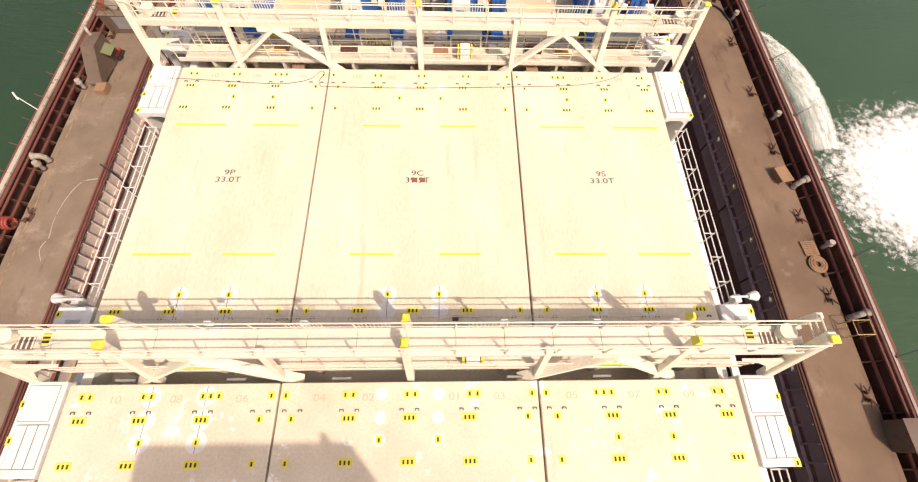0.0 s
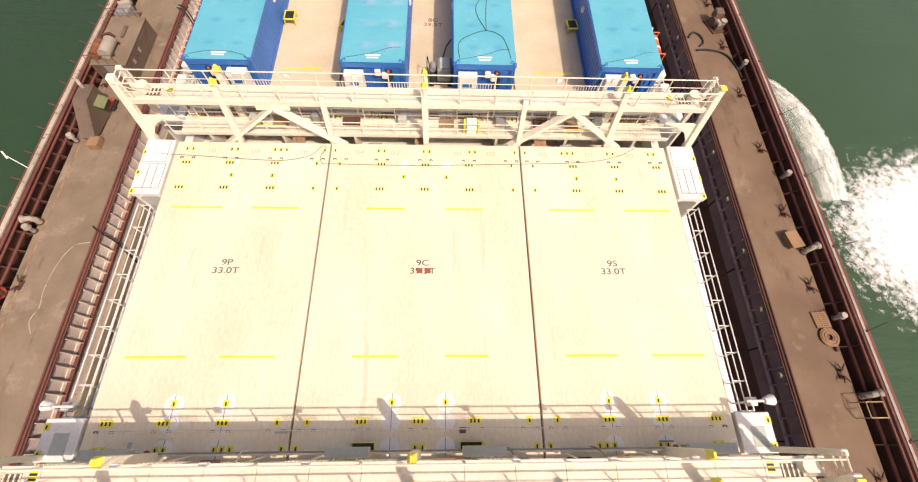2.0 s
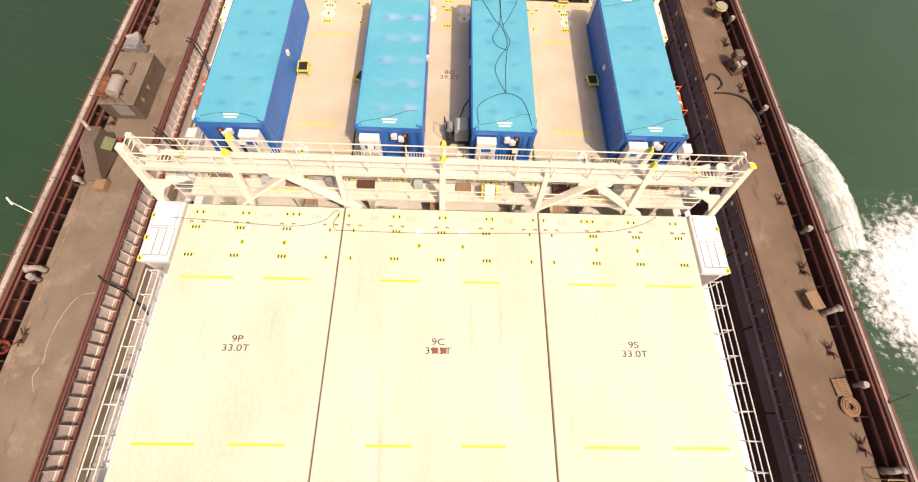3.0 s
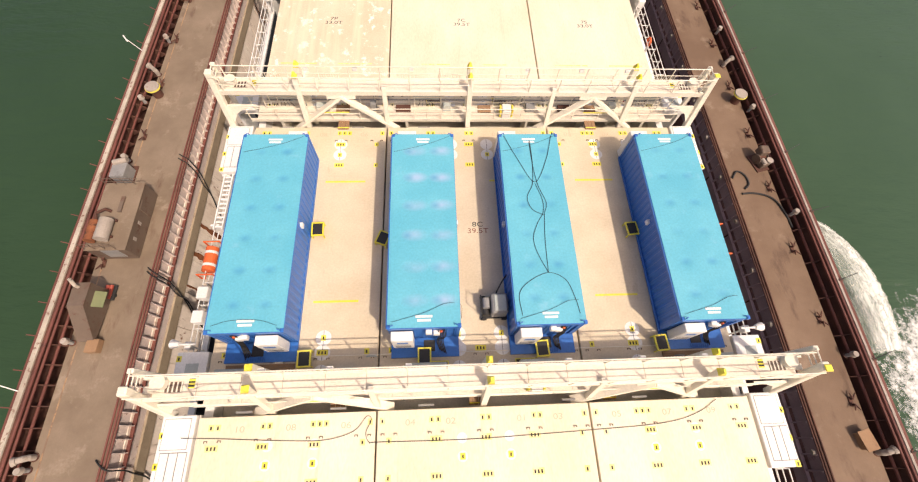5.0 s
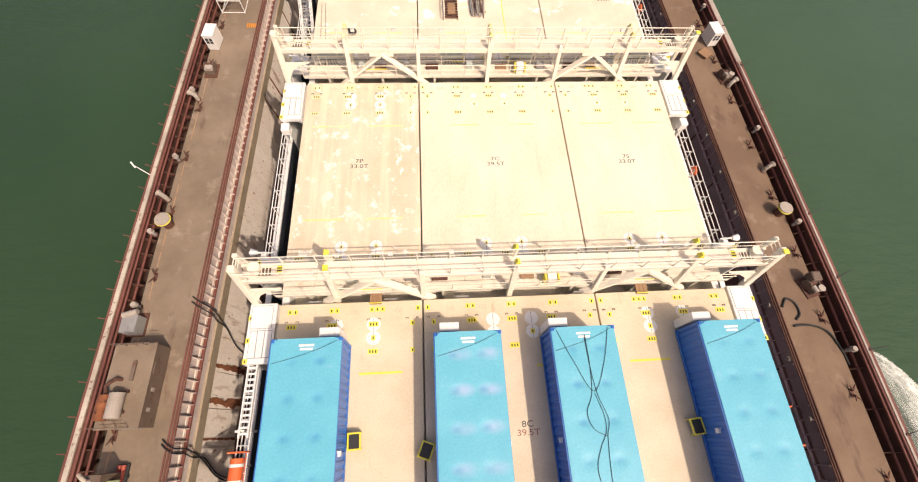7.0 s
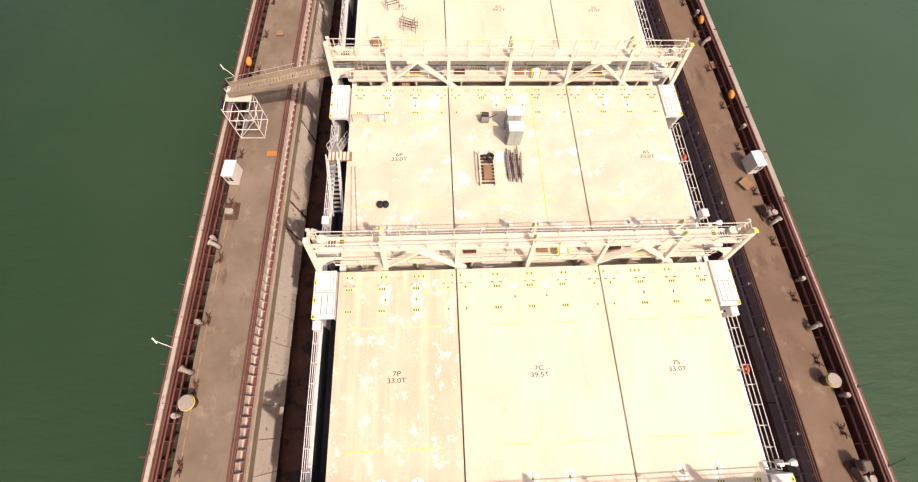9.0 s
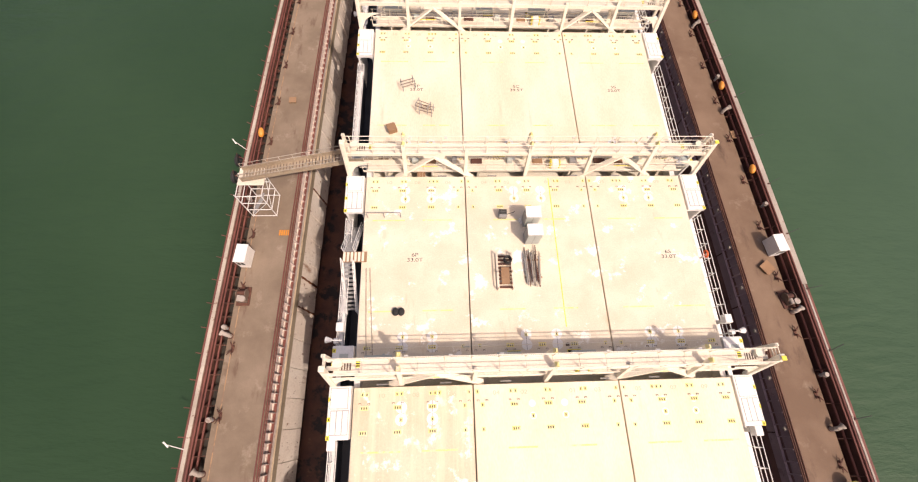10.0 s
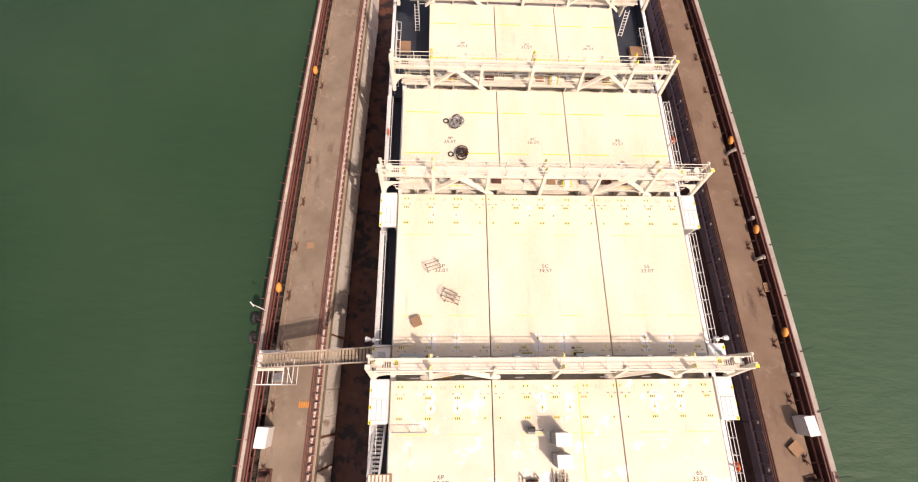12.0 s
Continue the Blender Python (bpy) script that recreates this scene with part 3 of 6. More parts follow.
def lashing_bridge(hw):
    th = thing("lashing_bridge", 0, 0, -1.7, "cream steel lashing bridge with walkway, railings and yellow post caps", "lashing bridge", "lashing bridges")
    o = 1.7
    u = o + 0.6
    pm = B()
    bx(pm, -0.94, 0.94, -0.2, 0.62, u + 1.93, u + 2.0)
    n = int(2 * hw / 1.9)
    first = part("walkway_panel", pm, M_WALK, th)
    first.location.x = -1.9 * (n - 1) / 2
    for i in range(1, n):
        shared("walkway_panel", first.data, th, pose(1.9 * (i - (n - 1) / 2), 0, 0))
    for y in (-0.32, 0.62):
        part("girder", bx(B(), -hw, hw, y, y + 0.13, u + 1.72, u + 2.06), M_CREAM, th)
    part("bracket_beam", bx(B(), -hw, hw, 0.05, 0.35, u + 1.7, u + 1.9), M_CREAM, th)
    post = B()
    bx(post, -0.16, 0.16, -0.22, 0.14, 0, u + 3.0, 0.02)
    pf = part("post", post, M_CREAM, th)
    pf.location = (-10.75, 0.92, 0)
    cap = B()
    vs = [cap.verts.new(q) for q in ((-0.165, -0.225, u + 2.97), (0.165, -0.225, u + 2.97), (0.165, 0.145, u + 2.97), (-0.165, 0.145, u + 2.97),
                                     (-0.05, -0.14, u + 3.3), (0.05, -0.14, u + 3.3), (0.05, 0.06, u + 3.3), (-0.05, 0.06, u + 3.3))]
    for q in ((0, 3, 2, 1), (4, 5, 6, 7), (0, 1, 5, 4), (1, 2, 6, 5), (2, 3, 7, 6), (3, 0, 4, 7)):
        cap.faces.new([vs[i] for i in q])
    cf = part("post_cap", cap, M_YELLOW, th, "yellow painted cap")
    cf.location = (-10.75, 0.92, 0)
    rake = raking(bx(B(), -0.16, 0.16, -0.17, 0.13, o - 0.45, u + 3.0, 0.02))
    first = part("raking_post", rake, M_CREAM, th)
    first.location.x = -10.75
    for x in (0, 10.75):
        shared("raking_post", first.data, th, pose(x, 0, 0))
    for x in (-10.75, 0, 10.75):
        shared("post_cap", cf.data, th, pose(x, 0.02, 0))
    for x, y in ((10.75, 0.92), (0, 0.92)):
        shared("post", pf.data, th, pose(x, y, 0))
        shared("post_cap", cf.data, th, pose(x, y, 0))
    short = B()
    raking(bx(short, -0.14, 0.14, -0.15, 0.12, o - 0.45, u + 2.3, 0.02))
    sf = part("short_post", short, M_CREAM, th)
    sf.location = (-5.45, 0, 0)
    for x, y in ((5.45, 0),):
        shared("short_post", sf.data, th, pose(x, y, 0))
    for s in (-1, 1):
        for a, b in ((8.2, 11.7), (8.2, 4.7)):
            part("brace", raking(beam(B(), (s * a, 0, u + 1.62), (s * b, 0, o - 0.45), 0.16, 0.42, (0, 1, 0))), M_CREAM, th)
        bm = raking(bx(B(), s * 8.2 - 0.9, s * 8.2 + 0.9, -0.07, 0.07, u + 1.45, u + 1.72))
        part("brace_plate", bm, M_CREAM, th)
        part("end_post", raking(bx(B(), s * hw - 0.2, s * hw + 0.2, -0.2, 0.2, o - 0.45, u + 3.3, 0.05)), M_CREAM, th)
        part("end_post", bx(B(), s * hw - 0.14, s * hw + 0.14, 0.78, 1.02, o - 0.3, u + 3.1, 0.03), M_CREAM, th)
        for z in (2.55, 2.85, 3.15):
            part("end_rail", tube(B(), (s * (hw - 0.05), -0.1, u + z), (s * (hw - 0.05), 0.9, u + z), 0.032), M_CREAM, th)
        part("end_grating", bx(B(), s * (hw - 1.35) - 0.42, s * (hw - 1.35) + 0.42, 0.05, 0.5, u + 2.0, u + 2.02), M_SHED, th, "dark open grating in the walkway")
        for q in range(5):
            part("grating_bar", bx(B(), s * (hw - 1.35) - 0.4 + 0.19 * q, s * (hw - 1.35) - 0.34 + 0.19 * q, 0.05, 0.5, u + 2.02, u + 2.045), M_CREAM, th)
        part("cable_loop", rope_tube(B(), [(s * (hw - 0.3), -0.3, u + 3.1), (s * (hw - 1.2), -0.33, u + 2.7), (s * (hw - 2.1), -0.33, u + 2.65), (s * (hw - 3.2), -0.3, u + 3.08)], 0.02, 5), M_CREAM, th)
        for x in (2.8, 12.4):
            for q in range(5):
                part("conduit", rope_tube(B(), [(s * x - 0.5 + 0.22 * q, 0.95, o + 0.76), (s * x - 0.45 + 0.2 * q, 0.9, o + 0.4), (s * x - 0.6 + 0.3 * q, 0.7, o + 0.24)], 0.022, 5, 3), M_GREY if q % 2 else M_SHED, th)
        for x in (4.0, 6.3, 9.5):
            part("stay", tube(B(), (s * x, 0.9, o + 0.1), (s * x, 0.72, u + 1.75), 0.035), M_CREAM, th)
        for x in (3.7, 7.2, 10.2):
            part("lamp_box", bx(B(), s * x - 0.14, s * x + 0.14, 0.7, 0.84, u + 2.72, u + 3.0, 0.02), M_WHITE, th, "small white lamp box")
        part("yellow_handle", tube(B(), (s * 9.6, -0.44, o + 0.9), (s * 7.9, -0.44, o + 0.9), 0.03), M_YELLOW, th, "yellow grab bar")
        part("yellow_frame", path_tube(B(), [(s * 2.3 - 0.5, 0.95, o + 0.35), (s * 2.3 - 0.5, 1.35, o + 0.35), (s * 2.3 + 0.5, 1.35, o + 0.35), (s * 2.3 + 0.5, 0.95, o + 0.35), (s * 2.3 - 0.5, 0.95, o + 0.35)], 0.04), M_YELLOW, th, "yellow hatch frame")
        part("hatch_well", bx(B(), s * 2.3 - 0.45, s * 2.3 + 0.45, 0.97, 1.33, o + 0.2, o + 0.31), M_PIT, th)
        for x in (1.4, 5.9, 11.1):
            part("valve", tube(B(), (s * x, 1.0, o - 0.3), (s * x, 1.0, o + 0.45), 0.05), M_GREY, th)
            part("valve_wheel", tube(B(), (s * x, 1.0, o + 0.45), (s * x, 1.0, o + 0.49), 0.15, 12), M_DULLRED if x == 11.1 else M_CREAM, th)
        if s > 0:
            part("post_cap", bx(B(), s * hw - 0.16, s * hw + 0.2, -0.22, 0.1, u + 3.3, u + 3.38, 0.03), M_YELLOW, th, "yellow painted cap")
        bm = B()
        vs = [bm.verts.new((s * (hw - a), y, o + z)) for y in (-0.06, 0.06) for a, z in ((0.2, 1.52), (2.0, 1.52), (1.2, 1.3), (0.6, 0.9), (0.2, 0.2))]
        bm.faces.new(vs[:5]), bm.faces.new(vs[5:][::-1])
        for i in range(5):
            j = (i + 1) % 5
            bm.faces.new((vs[i], vs[5 + i], vs[5 + j], vs[j]))
        part("haunch", raking(bm), M_CREAM, th)
        me = two_tone("hazard_plate", [(M_YELLOW, -0.14, 0.14, 0, 0.5, 0, 0.012)] + [(M_BLACK, -0.14, 0.14, 0.06 + 0.17 * i, 0.14 + 0.17 * i, 0.012, 0.016) for i in range(3)])
        shared("hazard_plate", me, th, pose(s * 13.55, 0.2, u + 2.0, 0, 0, 0))
        part("junction_box", bx(B(), s * 12.4 - 1.0, s * 12.4 + 1.0, 0.8, 1.2, o + 0.75, o + 1.15, 0.03), M_TEAL, th, "grey green junction box")
        part("junction_box", bx(B(), s * 2.8 - 0.9, s * 2.8 + 0.9, 0.8, 1.2, o + 0.75, o + 1.15, 0.03), M_TEAL, th, "grey green junction box")
        part("valve_drum", tube(B(), (s * 14.9, 0.45, u + 2.0), (s * 14.9, 0.45, u + 2.35), 0.34, 14), M_CREAM, th)
        lad = B()
        for x in (13.2, 13.6):
            tube(lad, (s * x, 0.5, o + 0.2), (s * x, 0.7, u + 2.0), 0.03)
        for i in range(8):
            tube(lad, (s * 13.2, 0.52 + 0.025 * i, o + 0.35 + 0.28 * i), (s * 13.6, 0.52 + 0.025 * i, o + 0.35 + 0.28 * i), 0.02)
        part("ladder", lad, M_CREAM, th)
    st = B()
    tube(st, (0, 0, u + 2.0), (0, 0, u + 3.1), 0.036)
    tube(st, (0, 0, u + 2.0), (0, 0.0, u + 2.4), 0.05)
    first = part("stanchion", st, M_CREAM, th)
    m = int(2 * hw / 1.85)
    first.location = (-hw + 0.5, -0.26, 0)
    for i in range(m + 1):
        x = -hw + 0.5 + i * (2 * hw - 1.0) / m
        if i:
            shared("stanchion", first.data, th, pose(x, -0.26, 0))
        shared("stanchion", first.data, th, pose(x, 0.68, 0))
    for y in (-0.26, 0.68):
        for z in (2.0, 2.55, 3.1):
            part("rail", tube(B(), (-hw, y, u + z + 0.02), (hw, y, u + z + 0.02), 0.034 if z > 3 else 0.022), M_CREAM, th)
    bm = tube(B(), (0, 0, 0), (0, 0, 0.85), 0.022, 5)
    rod = bpy.data.meshes.new("lashing_rod")
    bm.to_mesh(rod)
    bm.free()
    rod.materials.append(M_CREAM)
    for x in (-12.6, -9.0, -3.9, -1.3, 3.1, 8.8, 13.0):
        for i in range(10):
            shared("lashing_rod", rod, th, pose(x + 0.15 * i - 0.68, 0.8, u + 1.6))
    # lower walkway with its own railing
    lw = bx(B(), -0.93, 0.93, -0.42, 0.6, o + 0.14, o + 0.2)
    first = part("lower_walkway_panel", lw, M_WALK, th)
    first.location.x = -1.88 * 7
    for i in range(1, 15):
        shared("lower_walkway_panel", first.data, th, pose(1.88 * (i - 7), 0, 0))
    for y in (-0.46, 0.6):
        part("lower_edge", bx(B(), -hw + 1.2, hw - 1.2, y, y + 0.06, o + 0.0, o + 0.26), M_CREAM, th)
    for x in (-12.6, -8.4, -4.2, 0, 4.2, 8.4, 12.6):
        part("lower_bearer", bx(B(), x - 0.08, x + 0.08, -0.4, 0.55, 0, o + 0.14), M_CREAM, th)
    part("pipe", tube(B(), (-13.8, 1.08, o - 0.55), (13.8, 1.08, o - 0.55), 0.06), M_CREAM, th)
    part("pipe", tube(B(), (-13.8, 1.1, o - 0.3), (13.8, 1.1, o - 0.3), 0.045), M_RUST, th)
    for y in (-0.42, 0.6):
        for z in (0.75, 1.2):
            part("lower_rail", tube(B(), (-hw + 1, y, o + z), (hw - 1, y, o + z), 0.028), M_CREAM, th)
    st = B()
    tube(st, (0, 0, o + 0.2), (0, 0, o + 1.2), 0.03)
    first = part("lower_stanchion", st, M_CREAM, th)
    first.location = (-hw + 1.2, -0.42, 0)
    for i in range(17):
        x = -hw + 1.2 + i * (2 * hw - 2.4) / 16
        if i:
            shared("lower_stanchion", first.data, th, pose(x, -0.42, 0))
        shared("lower_stanchion", first.data, th, pose(x, 0.6, 0))
    for x, w2, d2, h2, m2 in ((-9.9, 0.3, 0.25, 0.5, M_TEAL), (-8.5, 0.45, 0.3, 0.12, M_WOOD), (-6.4, 0.2, 0.2, 0.7, M_GREY), (-4.4, 0.5, 0.25, 0.2, M_RUST), (-1.4, 0.25, 0.2, 0.55, M_TEAL),
                              (1.2, 0.45, 0.3, 0.12, M_WOOD), (4.4, 0.3, 0.25, 0.4, M_GREY), (6.9, 0.5, 0.25, 0.25, M_RUST), (8.7, 0.4, 0.3, 0.12, M_WOOD), (10.2, 0.25, 0.2, 0.6, M_TEAL)):
        part("fitting", bx(B(), x - w2, x + w2, 0.45 - d2, 0.45 + d2, o + 0.2, o + 0.2 + h2, 0.02), m2, th)
    for x in (-11.9, -7.2, -3.4, 3.9, 7.6, 11.6):
        part("riser", rope_tube(B(), [(x, 1.08, o - 0.5), (x, 1.05, o + 0.6), (x + 0.15, 0.75, o + 1.3), (x + 0.2, 0.6, u + 1.7)], 0.035, 6), M_CREAM if x < 0 else M_GREY, th)
    for i, (z, m2) in enumerate(((o - 0.05, M_RUST), (o + 0.28, M_CREAM), (o + 0.5, M_GREY))):
        part("pipe", tube(B(), (-13.6, 0.86 + 0.08 * i, z), (13.6, 0.86 + 0.08 * i, z), 0.04), m2, th)
    part("trough", bx(B(), -13.7, 13.7, 1.2, 1.9, 0.02, 0.3), M_WALK, th, "dusty drain trough")
    random.seed(21)
    for i in range(34):
        x, y = -13.2 + 0.8 * i + random.uniform(-0.25, 0.25), random.uniform(0.9, 1.8)
        h, w2 = random.uniform(0.5, 1.5), random.uniform(0.06, 0.2)
        mat = random.choice((M_CREAM, M_GREY, M_SHED, M_WALK, M_TEAL, M_WHITE))
        if i % 3:
            part("deck_fitting", bx(B(), x - w2, x + w2, y - 0.12, y + 0.12, 0.3, 0.3 + h, 0.02), mat, th)
        else:
            part("bent_pipe", path_tube(B(), [(x, y, 0.25), (x, y, 0.3 + h), (x + 0.15, y, 0.42 + h), (x + 0.5, y, 0.42 + h), (x + 0.6, y, 0.25)], 0.045, 6), mat, th)
    for y, z in ((1.45, 1.55), (1.45, 1.15), (1.85, 1.8)):
        part("pipe_rail", tube(B(), (-13.4, y, z), (13.4, y, z), 0.025), M_CREAM, th)
    for i in range(13):
        part("pipe_post", tube(B(), (-13.2 + 2.2 * i, 1.45, 0.3), (-13.2 + 2.2 * i, 1.45, 1.55), 0.028), M_CREAM, th)
    gate = part("access_box", bx(B(), 2.35, 2.95, -0.35, 0.3, o + 0.2, o + 0.95, 0.03), M_WHITE, th, "white access box")
    for x in (2.2, 3.0):
        part("gate_panel", bx(B(), x, x + 0.1, -0.3, 0.2, o + 0.3, o + 0.95), M_YELLOW, th, "yellow gate panel")
    for x in (-12.2, -7.5, -3.0, 4.6, 8.4):
        part("roller_bracket", tube(B(), (x - 0.4, -0.75, o - 0.25), (x + 0.4, -0.75, o - 0.25), 0.06), M_GREY, th)
    return th


LB = lashing_bridge(15.7)
LB.matrix_basis = pose(0, FAR[10] + 0.95, -1.7)
FADED_CAP = None
for k in (9, 8, 7, 6, 5):
    bridge = copy_thing(LB, pose(0, FAR[k] + 0.95, -1.7))
    if k < 8:
        # the caps of the forward bridges have faded
        for ob in [c for c in scene.objects if c.parent == bridge and c.name.startswith("post_cap")]:
            if ob.data.vertices[0].co.x > 5:
                continue
            if FADED_CAP is None:
                FADED_CAP = ob.data.copy()
                FADED_CAP.materials[0] = M_PALEYELLOW
            ob.data = FADED_CAP
LB4 = lashing_bridge(14.9)
LB4.matrix_basis = pose(-0.3, FAR[4] + 0.95, -1.7)
copy_thing(LB4, pose(-0.3, FAR[3] + 0.95, -1.7))


# ---- blue containers ----
def corrugated(x, s):
    bm = B()
    prof, y, step = [], 0.12, 0.0
    while y < 11.75:
        prof += [(0.0, y), (0.0, y + 0.16), (-0.05, y + 0.22), (-0.05, y + 0.36)]
        y += 0.42
    vs = [[bm.verts.new((x + s * d, yy, z)) for d, yy in prof] for z in (0.16, 2.45)]
    for i in range(len(prof) - 1):
        bm.faces.new((vs[0][i], vs[0][i + 1], vs[1][i + 1], vs[1][i]))
    return bm


M_CABLE = M_RUBBER


def container(x0, x1, ac, label):
    th = thing("blue_container", (x0 + x1) / 2, 20.7, 0.0, label, "container", "blue containers on the hatch covers")
    w = (x1 - x0) / 2
    th.scale = (1, 0.982, 1)
    part("floor_frame", bx(B(), -w, w, -1.05, 11.9, 0.0, 0.16), M_BLUE, th)
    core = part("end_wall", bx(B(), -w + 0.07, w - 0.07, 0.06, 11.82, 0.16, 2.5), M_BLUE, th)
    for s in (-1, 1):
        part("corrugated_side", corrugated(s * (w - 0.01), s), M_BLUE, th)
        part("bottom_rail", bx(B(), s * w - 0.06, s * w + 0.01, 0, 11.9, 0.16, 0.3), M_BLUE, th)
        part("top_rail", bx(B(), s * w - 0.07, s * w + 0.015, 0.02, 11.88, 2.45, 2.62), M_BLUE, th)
        for y in (0.0, 11.74):
            part("corner_post", bx(B(), s * (w - 0.09) - 0.09, s * (w - 0.09) + 0.09, y, y + 0.16, 0.16, 2.5), M_BLUE, th)
            part("corner_casting", bx(B(), s * (w - 0.06) - 0.09, s * (w - 0.06) + 0.09, y - 0.05, y + 0.16, 2.5, 2.7, 0.02), M_BLUE, th)
            part("lifting_lug", path_tube(B(), [(s * (w - 0.12), y + 0.02, 2.7), (s * (w - 0.16), y + 0.05, 2.84), (s * (w - 0.26), y + 0.1, 2.84), (s * (w - 0.3), y + 0.12, 2.68)], 0.025, 6), M_BLUE, th)
    bm = B()
    nx, ny = 24, 72
    grid = []
    for j in range(ny + 1):
        row = []
        for i in range(nx + 1):
            x, y = -w + 2 * w * i / nx, 11.9 * j / ny
            z = 2.66
            for dx in (-0.42 * w, 0.42 * w):
                for r in range(6):
                    d2 = ((x - dx) / 0.33) ** 2 + ((y - 1.4 - 1.85 * r) / 0.25) ** 2
                    z -= 0.045 * math.exp(-d2)
            row.append(bm.verts.new((x, y, z)))
        grid.append(row)
    for j in range(ny):
        for i in range(nx):
            bm.faces.new((grid[j][i], grid[j][i + 1], grid[j + 1][i + 1], grid[j + 1][i]))
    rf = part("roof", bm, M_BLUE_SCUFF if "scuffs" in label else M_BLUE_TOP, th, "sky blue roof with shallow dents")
    for pl in rf.data.polygons:
        pl.use_smooth = True
    part("door_header", bx(B(), -w + 0.1, w - 0.1, -0.03, 0.06, 2.3, 2.62), M_BLUE, th)
    for i in range(2):
        a = -0.1 + 0.75 * i if ac < 0 else -w + 0.3 + 0.75 * i
        d = part("door", bx(B(), a, a + 0.7, 0.0, 0.06, 0.22, 2.25, 0.01), M_BLUE, th)
        part("lock_bar", tube(B(), (a + 0.2, -0.03, 0.3), (a + 0.2, -0.03, 2.2), 0.025), M_BLUE, d)
        part("lock_bar", tube(B(), (a + 0.5, -0.03, 0.3), (a + 0.5, -0.03, 2.2), 0.025), M_BLUE, d)
    ax = ac * w
    unit = part("cooling_unit", bx(B(), ax - 0.55, ax + 0.55, -0.55, -0.05, 0.3, 2.2, 0.03), M_WHITE, th, "white cooling unit")
    part("name_plate", bx(B(), ax - 0.28, ax + 0.28, -0.562, -0.552, 1.45, 1.72), M_BLUE, unit)
    for i in range(6):
        part("louvre", bx(B(), ax - 0.4, ax + 0.4, -0.565, -0.552, 0.5 + 0.09 * i, 0.54 + 0.09 * i), M_GREY, unit)
    part("floor_hatch", bx(B(), -ac * 0.2 * w - 0.3, -ac * 0.2 * w + 0.3, -0.75, -0.15, 0.165, 0.2), M_BLACK, th)
    bm = B()
    for i in range(9):
        bx(bm, -ac * w * 0.35 - 0.5 + 0.12 * i, -ac * w * 0.35 - 0.44 + 0.12 * i, -1.0, -0.8, 0.17, 0.24)
    part("vent_fins", bm, M_BLUE, th)
    for q, (x, z) in enumerate(((-ac * w * 0.55, 1.9), (-ac * w * 0.2, 2.1))):
        part("switch_box", bx(B(), x - 0.16, x + 0.16, -0.22, 0.0, z - 0.25, z + 0.1, 0.02), M_WHITE, th, "white switch box")
    part("warning_light", tube(B(), (-ac * w * 0.75, -0.02, 2.1), (-ac * w * 0.75, -0.14, 2.1), 0.07, 10), M_ORANGE, th)
    for i in range(5):
        x = -ac * w * (0.62 + 0.07 * i)
        pts = [(x, -0.04, 2.2), (x + 0.05, -0.2, 1.4), (x - 0.06, -0.3, 0.6), (x + 0.1, -0.7 - 0.05 * i, 0.2)]
        part("cable", rope_tube(B(), pts, 0.03, 5), M_CABLE, th)
    for q in range(2):
        part("stencil_bar", bx(B(), -0.42 + 0.08 * q, 0.42 - 0.08 * q, 0.5 - 0.2 * q, 0.62 - 0.2 * q, 2.668, 2.674), M_WHITE, th, "white stencilled bar")
    for q in range(2):
        part("stencil_bar", bx(B(), -0.4 + 0.07 * q, 0.4 - 0.07 * q, 11.45 - 0.2 * q, 11.57 - 0.2 * q, 2.668, 2.674), M_WHITE, th, "white stencilled bar")
    part("rope", rope_tube(B(), [(-w + 0.1, 10.6, 2.69), (-w * 0.4, 10.85, 2.685), (w * 0.3, 11.25, 2.685), (w - 0.25, 11.7, 2.72)], 0.009, 5), M_CABLE, th)
    for q in range(4):
        part("door_rib", bx(B(), -w + 0.25 + q * (2 * w - 0.5) / 3 - 0.03, -w + 0.25 + q * (2 * w - 0.5) / 3 + 0.03, -0.02, 0.06, 0.25, 2.28), M_BLUE, th)
    bm = B()
    rope_tube(bm, [(-w + 0.25, 0.35, 2.7), (-w * 0.4, 0.95 - 0.35 * (ac > 0), 2.69), (w * 0.3, 0.6, 2.69), (w - 0.3, 0.3, 2.72)] if ac > 0 else [(-w + 0.2, 0.3, 2.7), (0, 0.75, 2.69), (w * 0.6, 1.2, 2.69), (w + 0.05, 1.15, 2.5), (w + 0.12, 0.7, 1.5)], 0.009, 5)
    part("rope", bm, M_CABLE, th)
    for x, z in ((w + 0.02, 1.8), (-w - 0.02, 1.6)):
        part("side_bracket", bx(B(), x - 0.1, x + 0.1, 6.0, 6.25, z, z + 0.3), M_WHITE, th)
    return th


